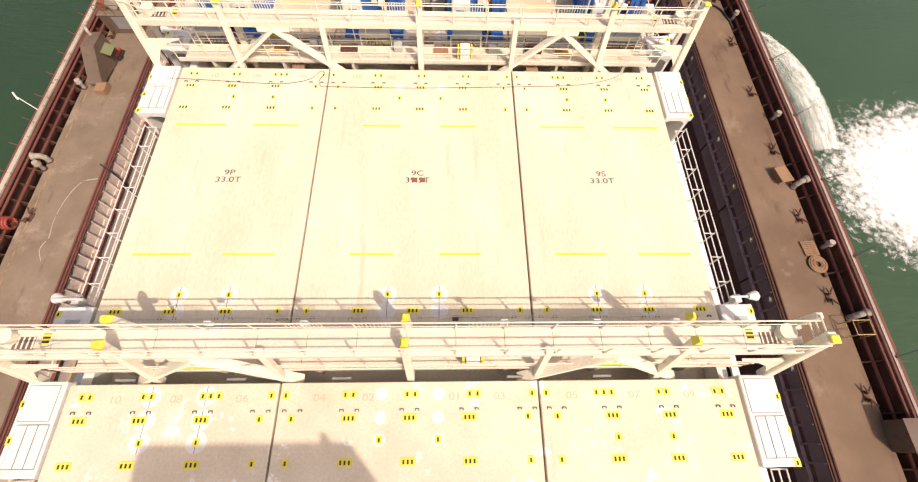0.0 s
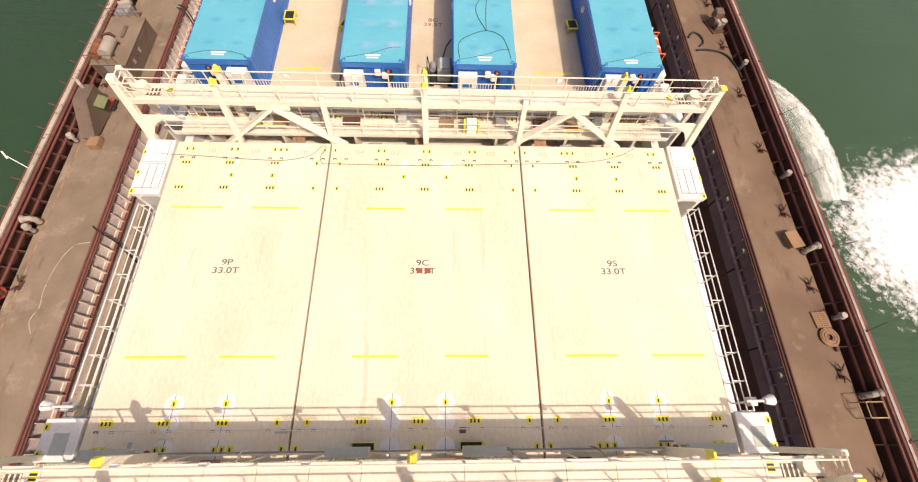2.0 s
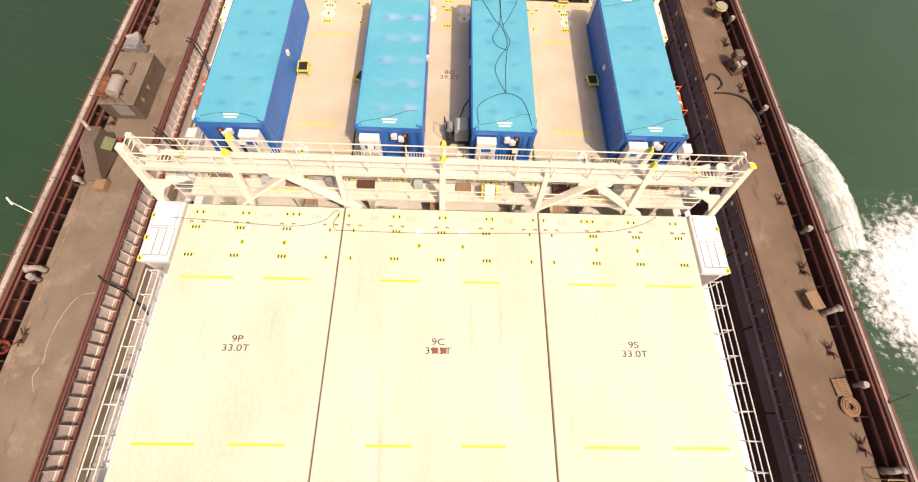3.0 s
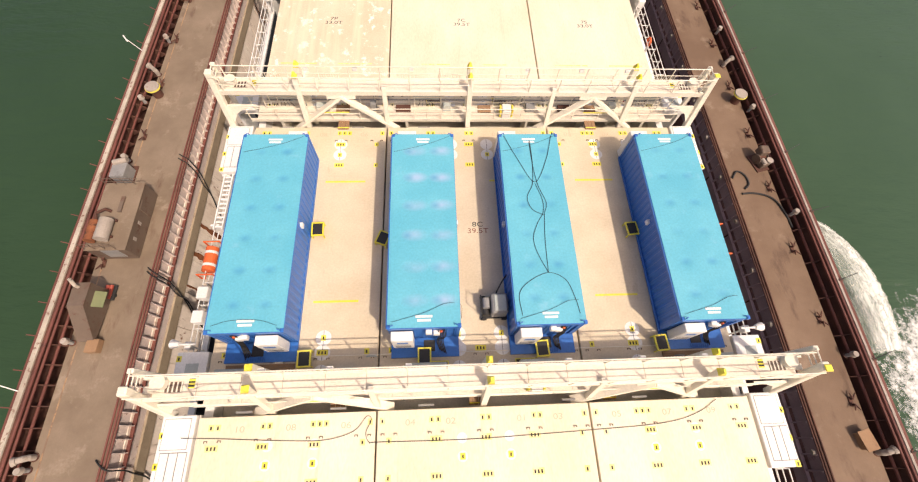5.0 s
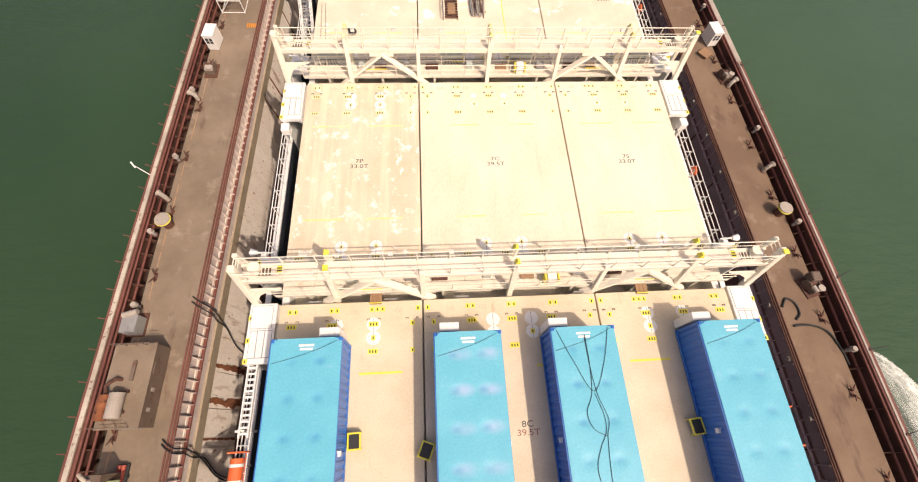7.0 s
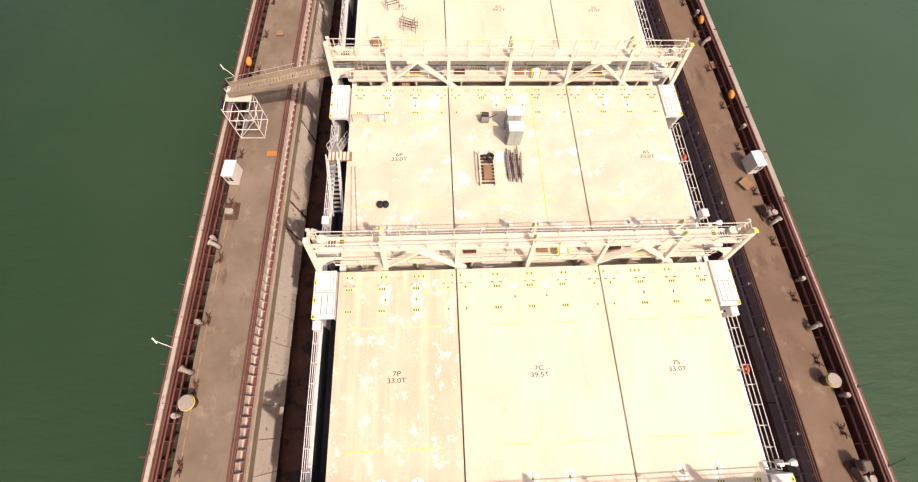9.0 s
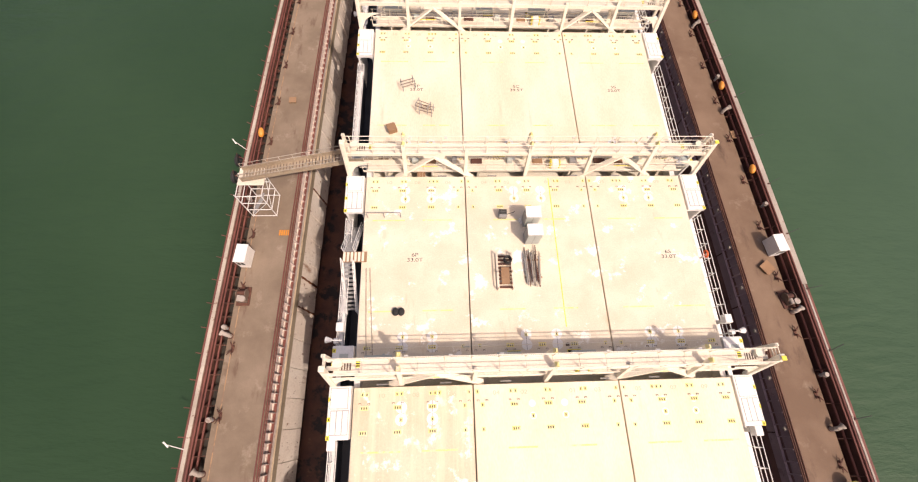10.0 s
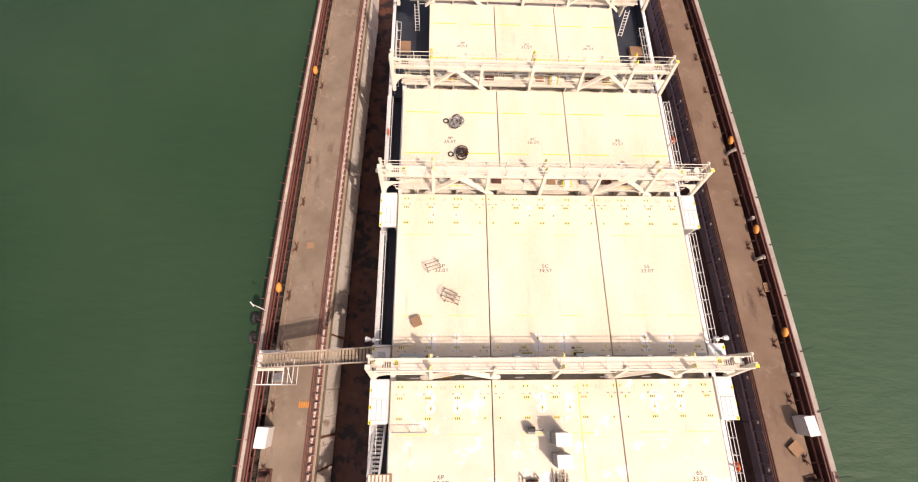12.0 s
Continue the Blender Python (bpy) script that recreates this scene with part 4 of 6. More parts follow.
container(-13.45, -9.77, 0.5, "blue corrugated steel container with a loose rope on its roof")
container(-4.82, -1.2, -0.62, "blue corrugated steel container with pale scuffs on its roof")
C3 = container(1.6, 5.15, -0.55, "blue corrugated steel container with black cables looped over its roof")
container(10.1, 13.68, -0.5, "blue corrugated steel container with plain sky blue roof")
for path in (((-1.45, 0.45), (-1.5, 1.6), (-0.9, 2.3), (0.15, 2.75), (1.0, 2.35), (1.35, 1.4), (1.5, 0.5)),
             ((0.15, 2.75), (-0.3, 3.9), (-0.42, 4.8), (-0.1, 5.7), (0.3, 6.4), (0.35, 7.2), (0.05, 8.3)),
             ((0.15, 2.75), (0.2, 4.6), (0.35, 6.2), (0.55, 7.0), (0.2, 8.2), (0.05, 9.6), (0.0, 11.3)),
             ((0.35, 6.2), (-0.3, 6.6), (-0.5, 7.4), (-0.1, 8.3), (0.05, 9.8), (0.05, 11.4)),
             ((-1.5, 11.75), (-0.8, 10.0), (0.05, 8.4), (0.9, 10.0), (1.4, 11.75))):
    pts = [(x, y, 2.69) for x, y in path]
    part("roof_cable", rope_tube(B(), pts, 0.014, 5), M_CABLE, C3, "black cable loop on the roof")

# ---- floating dock ----
XI = {-1: 23.05, 1: 23.4}
GAP = {-1: 0.82, 1: 1.02}
SIDE = {-1: "port", 1: "starboard"}
STATIONS = [Y0] + [float(y) for y in range(-10, 131, 10)] + [Y1]


def run(s, poly, y0=Y0, y1=Y1):
    """Draws a closed section of (x, z) along the dock's side s, following its slight taper."""
    bm = B()
    ys = [y0] + [y for y in STATIONS if y0 + 1 < y < y1 - 1] + [y1]
    rings = [[bm.verts.new((s * x * taper(y), y, z)) for x, z in poly] for y in ys]
    n = len(poly)
    for r0, r1 in zip(rings, rings[1:]):
        for i in range(n):
            j = (i + 1) % n
            bm.faces.new((r0[i], r0[j], r1[j], r1[i]))
    bm.faces.new(rings[0]), bm.faces.new(rings[-1][::-1])
    return bm


def bar(s, x0, x1, z0, z1, y0=Y0, y1=Y1):
    return run(s, ((x0, z0), (x1, z0), (x1, z1), (x0, z1)), y0, y1)


def long_pipe(s, x, z, r, n=8):
    return run(s, [(x + r * math.cos(2 * math.pi * i / n), z + r * math.sin(2 * math.pi * i / n)) for i in range(n)])


def repeat_along(name, first, wall, s, x, y0, step, count):
    """Shares one mesh, built about x = 0, along the side of the dock."""
    for i in range(count):
        y = y0 + step * i
        m = pose(s * x * taper(y), y, 0)
        if i == 0:
            first.matrix_basis = m
        else:
            shared(name, first.data, wall, m)


def plate_bm(s, poly, half):
    bm = B()
    vs = [[bm.verts.new((s * x, y, z)) for x, z in poly] for y in (-half, half)]
    n = len(poly)
    bm.faces.new(vs[0]), bm.faces.new(vs[1][::-1])
    for i in range(n):
        j = (i + 1) % n
        bm.faces.new((vs[0][i], vs[1][i], vs[1][j], vs[0][j]))
    return bm


structure("floor", bx(B(), -24, 24.5, Y0, Y1, FLOOR_Z - 1, FLOOR_Z), M_FLOOR, "wet rusty steel dock floor")
for s in (-1, 1):
    xi = XI[s]
    # starboard plates take the colours with shade in them
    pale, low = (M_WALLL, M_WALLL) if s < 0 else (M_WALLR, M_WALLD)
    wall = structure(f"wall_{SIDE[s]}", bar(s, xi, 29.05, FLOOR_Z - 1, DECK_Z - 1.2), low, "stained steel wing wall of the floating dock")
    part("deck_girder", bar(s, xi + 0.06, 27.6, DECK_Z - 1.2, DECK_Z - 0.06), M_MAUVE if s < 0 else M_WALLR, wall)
    structure("pavement_" + SIDE[s], bar(s, xi + 0.02, 27.62, DECK_Z - 0.06, DECK_Z), M_DECKL if s < 0 else M_DECK, "rust brown steel walkway deck with stains")
    part("outer_bulwark", bar(s, 28.5, 29.1, DECK_Z - 1.2, DECK_Z + 0.9), M_RUST, wall, "rusty outer bulwark")
    part("outer_belting", bar(s, 29.1, 29.45, DECK_Z - 1.6, DECK_Z - 1.0), M_RUST, wall)
    # the gutter's shade is painted as a near-black floor
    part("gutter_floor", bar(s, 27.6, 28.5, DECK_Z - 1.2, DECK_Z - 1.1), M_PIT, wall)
    if s < 0:
        part("coping", bar(s, 28.7, 29.02, DECK_Z + 0.9, DECK_Z + 1.0), M_RAILTOP, wall, "pale flaking painted coping")
        part("coping_edge", bar(s, 29.02, 29.22, DECK_Z + 0.78, DECK_Z + 0.96), M_RED, wall, "red outer edge of the coping")
        for x, z, r in ((28.5, 0.86, 0.09), (28.28, 0.74, 0.08), (28.1, 0.2, 0.09)):
            part("service_pipe", long_pipe(s, x, DECK_Z + z, r), M_RED, wall, "red service pipe")
        part("painted_line", bar(s, 27.05, 27.15, DECK_Z + 0.004, DECK_Z + 0.01), M_EDGELINE, wall, "worn orange edge line")
    else:
        part("coping", bar(s, 28.78, 28.96, DECK_Z + 0.9, DECK_Z + 0.99, Y0, 62), M_CONCRETE, wall, "pale grey coping strip")
        part("coping", bar(s, 28.6, 29.2, DECK_Z + 0.9, DECK_Z + 1.0, 62.05, Y1), M_CONCRETE, wall, "wide pale grey coping")
        part("coping_edge", bar(s, 28.98, 29.24, DECK_Z + 0.72, DECK_Z + 0.93, Y0, 62), M_RED, wall, "rust brown outer strip")
        for x, z, r in ((28.62, 0.92, 0.1), (28.36, 0.85, 0.09), (28.15, 0.2, 0.1)):
            part("service_pipe", long_pipe(s, x, DECK_Z + z, r), M_RED, wall, "red service pipe")
    # kerb rails on the inner edge
    for x, r in ((xi + 0.08, 0.07), (xi + 0.3, 0.07), (xi - 0.1, 0.05)):
        part("kerb_pipe", long_pipe(s, x, DECK_Z + 0.1, r), M_RED if s < 0 else M_RUST, wall, "dark red kerb pipe")
    # ribbed band, edge angle, ledge and beam below it
    z_low = -8.82
    rib = part("rib", plate_bm(s, ((0, DECK_Z - 0.12), (0.06, z_low), (-0.2, z_low), (-0.1, DECK_Z - 0.12)), 0.03 if s < 0 else 0.05), M_MAUVE if s < 0 else M_WALLR, wall)
    repeat_along("rib", rib, wall, s, xi, -14.0, GAP[s], int(140 / GAP[s]))
    part("rib_angle", bar(s, xi - 0.24, xi + 0.02, z_low - 0.1, z_low - 0.02), M_RED if s < 0 else M_WALLR, wall, "narrow edge angle under the ribs")
    if s < 0:
        part("ledge_plate", bar(s, xi - 0.04, xi + 0.02, -10.0, -8.93), M_MAUVE, wall, "pale strake above the beam")
        part("fender_beam", bar(s, xi - 0.2, xi + 0.02, -11.05, -10.02), M_GANG, wall, "brown fender beam")
        plate = part("wall_plate", plate_bm(s, ((0, -15.6), (0, -11.08), (-0.03, -11.08), (-0.63, -15.6)), 1.395), M_WALLL, wall)
        repeat_along("wall_plate", plate, wall, s, xi, -8.3, 2.85, 48)
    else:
        part("ledge_plate", bar(s, xi - 0.1, xi + 0.02, -10.1, -8.93), M_WALLR, wall, "plain strake in shaded purple")
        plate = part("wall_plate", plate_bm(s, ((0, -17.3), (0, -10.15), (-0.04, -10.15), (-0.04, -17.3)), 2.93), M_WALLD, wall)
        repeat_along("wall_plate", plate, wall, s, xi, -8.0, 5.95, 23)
        seam = part("seam_bar", plate_bm(s, ((0, -10.1), (0, -8.95), (-0.16, -8.95), (-0.16, -10.1)), 0.05), M_RUST, wall)
        repeat_along("seam_bar", seam, wall, s, xi, -5.0, 5.95, 23)
    part("wall_foot", bar(s, xi - 0.12, xi + 0.02, FLOOR_Z, -17.34), M_RUST, wall)
    bracket = part("bulwark_bracket", plate_bm(s, ((0, 0.7 + DECK_Z), (0, DECK_Z - 0.5), (-0.85, DECK_Z - 0.05)), 0.03), M_RUST, wall)
    step = 1.3 if s < 0 else 2.95
    repeat_along("bulwark_bracket", bracket, wall, s, 28.5, -14.0, step, int(140 / step))
structure("wall_aft", bx(B(), -29, 29, Y0 - 1, Y0, FLOOR_Z - 1, DECK_Z - 1), M_RUST, "plain steel dock end")
structure("wall_fore", bx(B(), -29, 29, Y1, Y1 + 1, FLOOR_Z - 1, DECK_Z - 1), M_RUST, "plain steel dock end")

# rusty outflows and hoses down the port wall
for y, w in ((33.5, 0.32), (30.7, 0.42), (27.9, 0.12), (62.0, 0.14), (65.2, 0.2), (76.0, 0.2)):
    th = thing("rust_streak", -XI[-1] + 0.04, y, -15.58, "dark orange rust crust running down the dock wall", "rust streak", "rust streaks on the dock wall")
    random.seed(int(y))
    bm = B()
    n = 14
    edge = [[side * w * random.uniform(0.3, 1.1) * (0.6 + 0.5 * i / n) for i in range(n + 1)] for side in (-1, 1)]
    rows = [(4.48 * (1 - q / n), 0.6 * q / n) for q in range(n + 1)]
    ring = [[bm.verts.new((x + out, edge[side][q], z)) for side, x in ((0, -0.03), (1, -0.03), (1, 0.05), (0, 0.05))] for q, (z, out) in enumerate(rows)]
    for r0, r1 in zip(ring, ring[1:]):
        for i in range(4):
            j = (i + 1) % 4
            bm.faces.new((r0[i], r0[j], r1[j], r1[i]))
    part("crust", bm, M_CRUST, th)
for y, drop in ((37.6, 0.0), (37.2, 0.4), (27.4, 0.0), (27.1, 0.5), (14.6, 0.2)):
    th = thing("hanging_hose", -XI[-1], y, DECK_Z, "black hose hanging from the kerb down the dock wall", "hose", "hoses on the dock wall")
    part("hose", rope_tube(B(), [(-0.7, 0.6, 0.06), (-0.3, 0.3, 0.2), (0.2, 0.0, 0.15), (0.3, -0.1, -1.3), (0.27, -0.4, -2.6), (0.28, -1.0 + drop, -4.2), (0.45, -2.1 + drop, -6.0), (0.66, -2.6 + drop, -7.4), (0.78, -2.7 + drop, -8.2)], 0.05, 7), M_RUBBER, th)


# ---- things on the dock decks ----
def cleat():
    th = thing("mooring_cleat", 27.05, -1.26, DECK_Z, "rusty cross-shaped steel mooring cleat on the deck", "cleat", "mooring cleats")
    part("base", bx(B(), -0.14, 0.14, -0.32, 0.32, 0, 0.08, 0.02), M_RUST, th)
    for y in (-0.2, 0.2):
        part("stem", tube(B(), (0, y, 0.08), (0, y, 0.28), 0.08, 8), M_RUST, th)
    for y, d in ((-0.2, -1), (0.2, 1)):
        part("horn", tube(B(), (0.0, y, 0.28), (0.22, y + d * 0.38, 0.38), 0.07, 8, 0.035), M_RUST, th)
        part("horn", tube(B(), (0.0, y, 0.28), (-0.22, y + d * 0.38, 0.38), 0.07, 8, 0.035), M_RUST, th)
    return th


C = cleat()
for i in range(1, 22):
    y = -1.05 + 5.98 * i - 0.0137 * i * i
    copy_thing(C, pose(27.0 * taper(y), y, DECK_Z, 0, 0, 4 + 5 * math.sin(3.7 * i)))
for i in range(21):
    y = -1.0 + 5.95 * i - 0.0137 * i * i
    if i not in (3, 4):
        copy_thing(C, pose(-27.0 * taper(y), y, DECK_Z, 0, 0, -4 + 5 * math.sin(2.9 * i)))


def side_rod(x, y, s):
    th = thing("side_rod", x, y, DECK_Z + 1.0, "thin dark steel rod leaning out from the coping", "rod", "rods along the coping")
    part("rod", tube(B(), (-s * 0.2, 0, 0.02), (s * 1.0, 0.35, 0.5), 0.035, 6), M_BLACK, th)
    part("rod_foot", bx(B(), -0.25, 0.05, -0.08, 0.08, 0.0, 0.06), M_RUST, th)
    return th


R = side_rod(29.15, 0.9, 1)
for i in range(1, 20):
    y = 1.5 + 6.0 * i
    copy_thing(R, pose(29.15 * taper(y), y, DECK_Z + 1.0, 0, 0, 9 * math.sin(2.3 * i)))
R2 = thing("coping_pin", -29.0, 0.95, DECK_Z + 1.03, "short rusty pin on the coping", "pin", "pins along the coping")
part("pin", tube(B(), (0, 0, 0), (-0.45, 0.05, 0.3), 0.035, 6), M_RED, R2)
for i in range(1, 52):
    y = 0.4 + 2.25 * i
    copy_thing(R2, pose(-29.1 * taper(y), y, DECK_Z + 0.97))


def lamp_pole(y):
    th = thing("dock_lamp", -29.0, y, DECK_Z + 1.03, "slim white dock lamp leaning out over the water", "lamp", "dock lamps")
    part("pole", tube(B(), (0, 0, 0), (-1.0, 0.45, 0.9), 0.03, 7), M_WHITE, th)
    part("head", tube(B(), (-0.85, 0.25, 0.75), (-1.15, 0.65, 1.05), 0.06, 8), M_WHITE, th)


for y in (19.4, 49.0, 78.0):
    lamp_pole(y)


def mushroom(x, y, h=0.6, r=0.25, mat=None, label="pale mushroom ventilator on the dock deck"):
    th = thing("deck_ventilator", x, y, DECK_Z, label, "ventilator", "deck ventilators")
    part("stem", tube(B(), (0, 0, 0), (0, 0, h), r * 0.55, 12), M_GREY, th)
    part("cap", tube(B(), (0, 0, h), (0, 0, h + 0.28), r, 16, r * 0.8), mat or M_CONCRETE, th)
    part("flange", tube(B(), (0, 0, 0), (0, 0, 0.06), r * 0.9, 12), M_RUST, th)


for x, y in ((-27.4, 22.55), (-27.6, 14.81), (-27.9, 43.74), (-27.6, 37.52), (-27.8, 59.01), (-27.6, 51.18), (-27.9, 72.37), (28.0, 19.94), (28.0, 8.59), (28.0, 31.69), (28.0, 42.94), (28.0, 53.39), (28.1, 71.17), (28.0, 88.95)):
    mushroom(x, y)


def drum(x, y):
    th = thing("mooring_drum", x, y, DECK_Z, "round mooring drum with a worn yellow top", "bollard", "yellow mooring drums")
    part("drum_body", tube(B(), (0, 0, 0), (0, 0, 0.9), 0.42, 18), M_RUST, th)
    part("drum_top", tube(B(), (0, 0, 0.9), (0, 0, 1.15), 0.62, 20, 0.58), M_CONCRETE, th)
    part("yellow_band", tube(B(), (0, 0, 0.94), (0, 0, 1.04), 0.635, 20, 0.63), M_YELLOW, th)


drum(-27.0, 44.65)
drum(27.0, 44.15)


def elbow(x, y, rz, label="bent steel ventilation duct lying by the gutter"):
    th = thing("elbow_duct", x, y, DECK_Z, label, "duct", "elbow ducts", rz)
    bm = B()
    th.scale = (0.8, 0.8, 0.8)
    path_tube(bm, [(0, 0, 0), (0, 0, 0.55), (0.18, 0, 0.85), (0.55, 0, 1.0)], 0.24, 12)
    part("duct", bm, M_CONCRETE, th)
    part("mouth", tube(B(), (0.5, 0, 0.98), (0.75, 0, 1.06), 0.3, 14, 0.36), M_CONCRETE, th)
    part("flange", tube(B(), (0, 0, 0), (0, 0, 0.06), 0.34, 12), M_RUST, th)


for x, y, rz in ((27.5, 13.51, 20), (27.9, 3.56, 15), (27.3, 48.77, 25), (27.4, 59.41, 30), (-27.6, 47.06, 150), (-27.5, 15.52, 200), (-27.4, 58.31, 160), (27.4, 83.92, 20), (27.6, 97.99, 20)):
    elbow(x, y, rz)

# engine house
gh = thing("engine_house", -26.0, 28.78, DECK_Z, "brown steel engine house with two tanks on its roof", "engine house")
part("house_body", bx(B(), -1.3, 1.45, 0, 5.5, 0, 1.7, 0.03), M_SHED, gh)
part("roof_plate", bx(B(), -1.34, 1.5, -0.05, 5.55, 1.7, 1.76), M_DECKL, gh, "dusty grey brown roof")
part("door", bx(B(), 1.45, 1.49, 3.4, 4.3, 0.1, 1.5), M_SHED, gh)
part("vent_grille", bx(B(), -0.3, 0.9, -0.04, 0.0, 0.5, 1.6), M_GREY, gh)
for a in ((1.56, 2.3, 0.9), (1.56, 1.0, 0.9)):
    part("label_plate", bx(B(), 1.45, 1.48, a[1], a[1] + 0.25, a[2], a[2] + 0.35), M_CONCRETE, gh)
part("tank", tube(B(), (-0.05, 0.6, 2.22), (-0.05, 2.2, 2.22), 0.45, 18), M_CONCRETE, gh, "pale grey tank")
part("silencer", tube(B(), (-0.85, 0.5, 2.15), (-0.85, 2.1, 2.15), 0.36, 16), M_CRUST, gh, "rust orange silencer")
for y in (0.9, 2.2):
    part("tank_saddle", bx(B(), -0.5, 0.4, y, y + 0.15, 1.76, 1.95), M_RUST, gh)
part("exhaust_pipe", path_tube(B(), [(-0.85, 2.1, 2.15), (-0.95, 2.7, 2.25), (-0.5, 3.1, 2.1), (-0.3, 3.1, 1.76)], 0.12, 9), M_RUST, gh)
part("roof_beam", bx(B(), 0.2, 0.45, 3.0, 4.3, 1.76, 1.9), M_SHED, gh)
for y in (0.05, 5.4):
    bm = B()
    for z in (2.2, 2.6):
        tube(bm, (-1.25, y, z), (0.8 if y < 1 else 1.4, y, z), 0.025)
    for i in range(4):
        tube(bm, (-1.25 + 0.7 * i, y, 1.76), (-1.25 + 0.7 * i, y, 2.6), 0.025)
    part("roof_railing", bm, M_SHED, gh)
gu = thing("fan_unit", -27.3, 36.11, DECK_Z, "grey fan unit with a pale hood beside the engine house", "fan unit")
part("casing", bx(B(), -0.6, 0.5, -0.8, 0.5, 0, 1.2, 0.04), M_GREY, gu)
part("hood", tube(B(), (-0.5, 0.45, 1.25), (0.5, 0.7, 1.3), 0.22, 12), M_CONCRETE, gu)
part("skid", bx(B(), -0.7, 0.6, -0.9, 0.9, 0, 0.1), M_RUST, gu)

# leaning shelter with its open green lid
sh = thing("sloping_shelter", -25.95, 22.55, DECK_Z, "brown sloping steel shelter with an open green lid", "shelter")
bm = B()
vs = [bm.verts.new(p) for p in ((-0.8, 0, 0.35), (0.25, 0, 0.35), (0.25, 3.6, 0), (-0.8, 3.6, 0), (-0.8, 0, 0.5), (0.25, 0, 0.5), (0.25, 2.0, 2.3), (-0.8, 2.0, 2.3), (0.25, 3.6, 2.3), (-0.8, 3.6, 2.3))]
for q in ((4, 5, 6, 7), (7, 6, 8, 9), (0, 1, 5, 4), (9, 8, 2, 3), (1, 2, 8, 6, 5), (0, 4, 7, 9, 3), (0, 3, 2, 1)):
    bm.faces.new([vs[i] for i in q])
part("shelter_body", bm, M_SHED, sh)
M_GREEN = surface("faded_green_paint", (0.15, 0.18, 0.08), (0.20, 0.22, 0.11), (0.24, 0.2, 0.13), (0.6, 0.7), rough=0.7, bump=0.1)
part("lid", beam(B(), (0.5, 2.1, 1.5), (0.5, 3.2, 1.5), 0.7, 0.07, (0.6, 0, 1)), M_GREEN, sh, "faded green lid")
part("foot_box", bx(B(), -0.2, 0.6, -0.75, 0.15, 0, 0.55, 0.03), M_WOOD, sh, "brown wooden box")
part("hooded_vent", path_tube(B(), [(-0.45, 3.3, 2.3), (-0.45, 3.3, 2.6), (-0.58, 3.5, 2.78), (-0.8, 3.7, 2.75)], 0.12, 12), M_RAILTOP, sh, "white hooded vent")
fe = thing("red_cylinder_trolley", -25.7, 26.06, DECK_Z, "red gas cylinders on a low trolley", "trolley")
for i in range(2):
    part("cylinder", tube(B(), (-0.3 + 0.28 * i, -0.5, 0.35), (-0.25 + 0.28 * i, 0.5, 0.4), 0.13, 12), M_DULLRED, fe)
part("trolley_frame", bx(B(), -0.5, 0.25, -0.55, 0.55, 0.08, 0.2), M_BLACK, fe)
for x in (-0.5, 0.25):
    part("wheel", tube(B(), (x - 0.04, -0.2, 0.12), (x + 0.04, -0.2, 0.12), 0.12, 12), M_RUBBER, fe)


# cabins
def cabin(x, y, rz):
    th = thing("white_cabin", x, y, DECK_Z, "small white cabin with dark windows on the dock deck", "cabin", "white cabins", rz)
    part("cabin_body", bx(B(), -0.65, 0.65, -1.1, 1.1, 0.08, 2.15, 0.03), M_WHITE, th)
    part("roof", bx(B(), -0.7, 0.7, -1.15, 1.15, 2.15, 2.22), M_WHITE, th)
    part("skid", bx(B(), -0.6, 0.6, -1.0, 1.0, 0, 0.08), M_RUST, th)
    for i in range(2):
        for j in range(2):
            w = part("window", bx(B(), -0.45 + 0.5 * i, -0.08 + 0.5 * i, -1.115, -1.1, 1.05 + 0.42 * j, 1.4 + 0.42 * j), M_BLACK, th)
    part("door", bx(B(), -0.3, 0.45, 1.1, 1.125, 0.15, 2.0), M_WHITE, th)
    th.scale = (0.78, 0.8, 0.8)


cabin(-27.1, 65.84, -4)
cabin(27.35, 66.24, 6)


def winch(x, y, rz, label):
    th = thing("deck_winch", x, y, DECK_Z, label, "winch", "deck winches", rz)
    th.scale = (0.82, 0.82, 0.82)
    part("bedplate", bx(B(), -0.75, 0.75, -1.1, 1.1, 0, 0.14, 0.02), M_RUST, th)
    part("drum", tube(B(), (-0.45, 0.2, 0.65), (0.45, 0.2, 0.65), 0.38, 16), M_RUST, th)
    for xx in (-0.5, 0.5):
        part("drum_flange", tube(B(), (xx - 0.04, 0.2, 0.65), (xx + 0.04, 0.2, 0.65), 0.55, 18), M_SHED, th)
    part("gearbox", bx(B(), -0.4, 0.55, -0.8, -0.25, 0.14, 0.85, 0.06), M_SHED, th)
    part("motor", tube(B(), (-0.2, -0.75, 0.95), (-0.2, -0.1, 0.95), 0.22, 14), M_CONCRETE, th)
    part("capstan", tube(B(), (0.3, -0.55, 0.85), (0.3, -0.55, 1.25), 0.3, 16, 0.36), M_CONCRETE, th)
    part("brake_lever", tube(B(), (0.6, 0.4, 0.2), (0.75, 0.7, 1.1), 0.04), M_RUST, th)


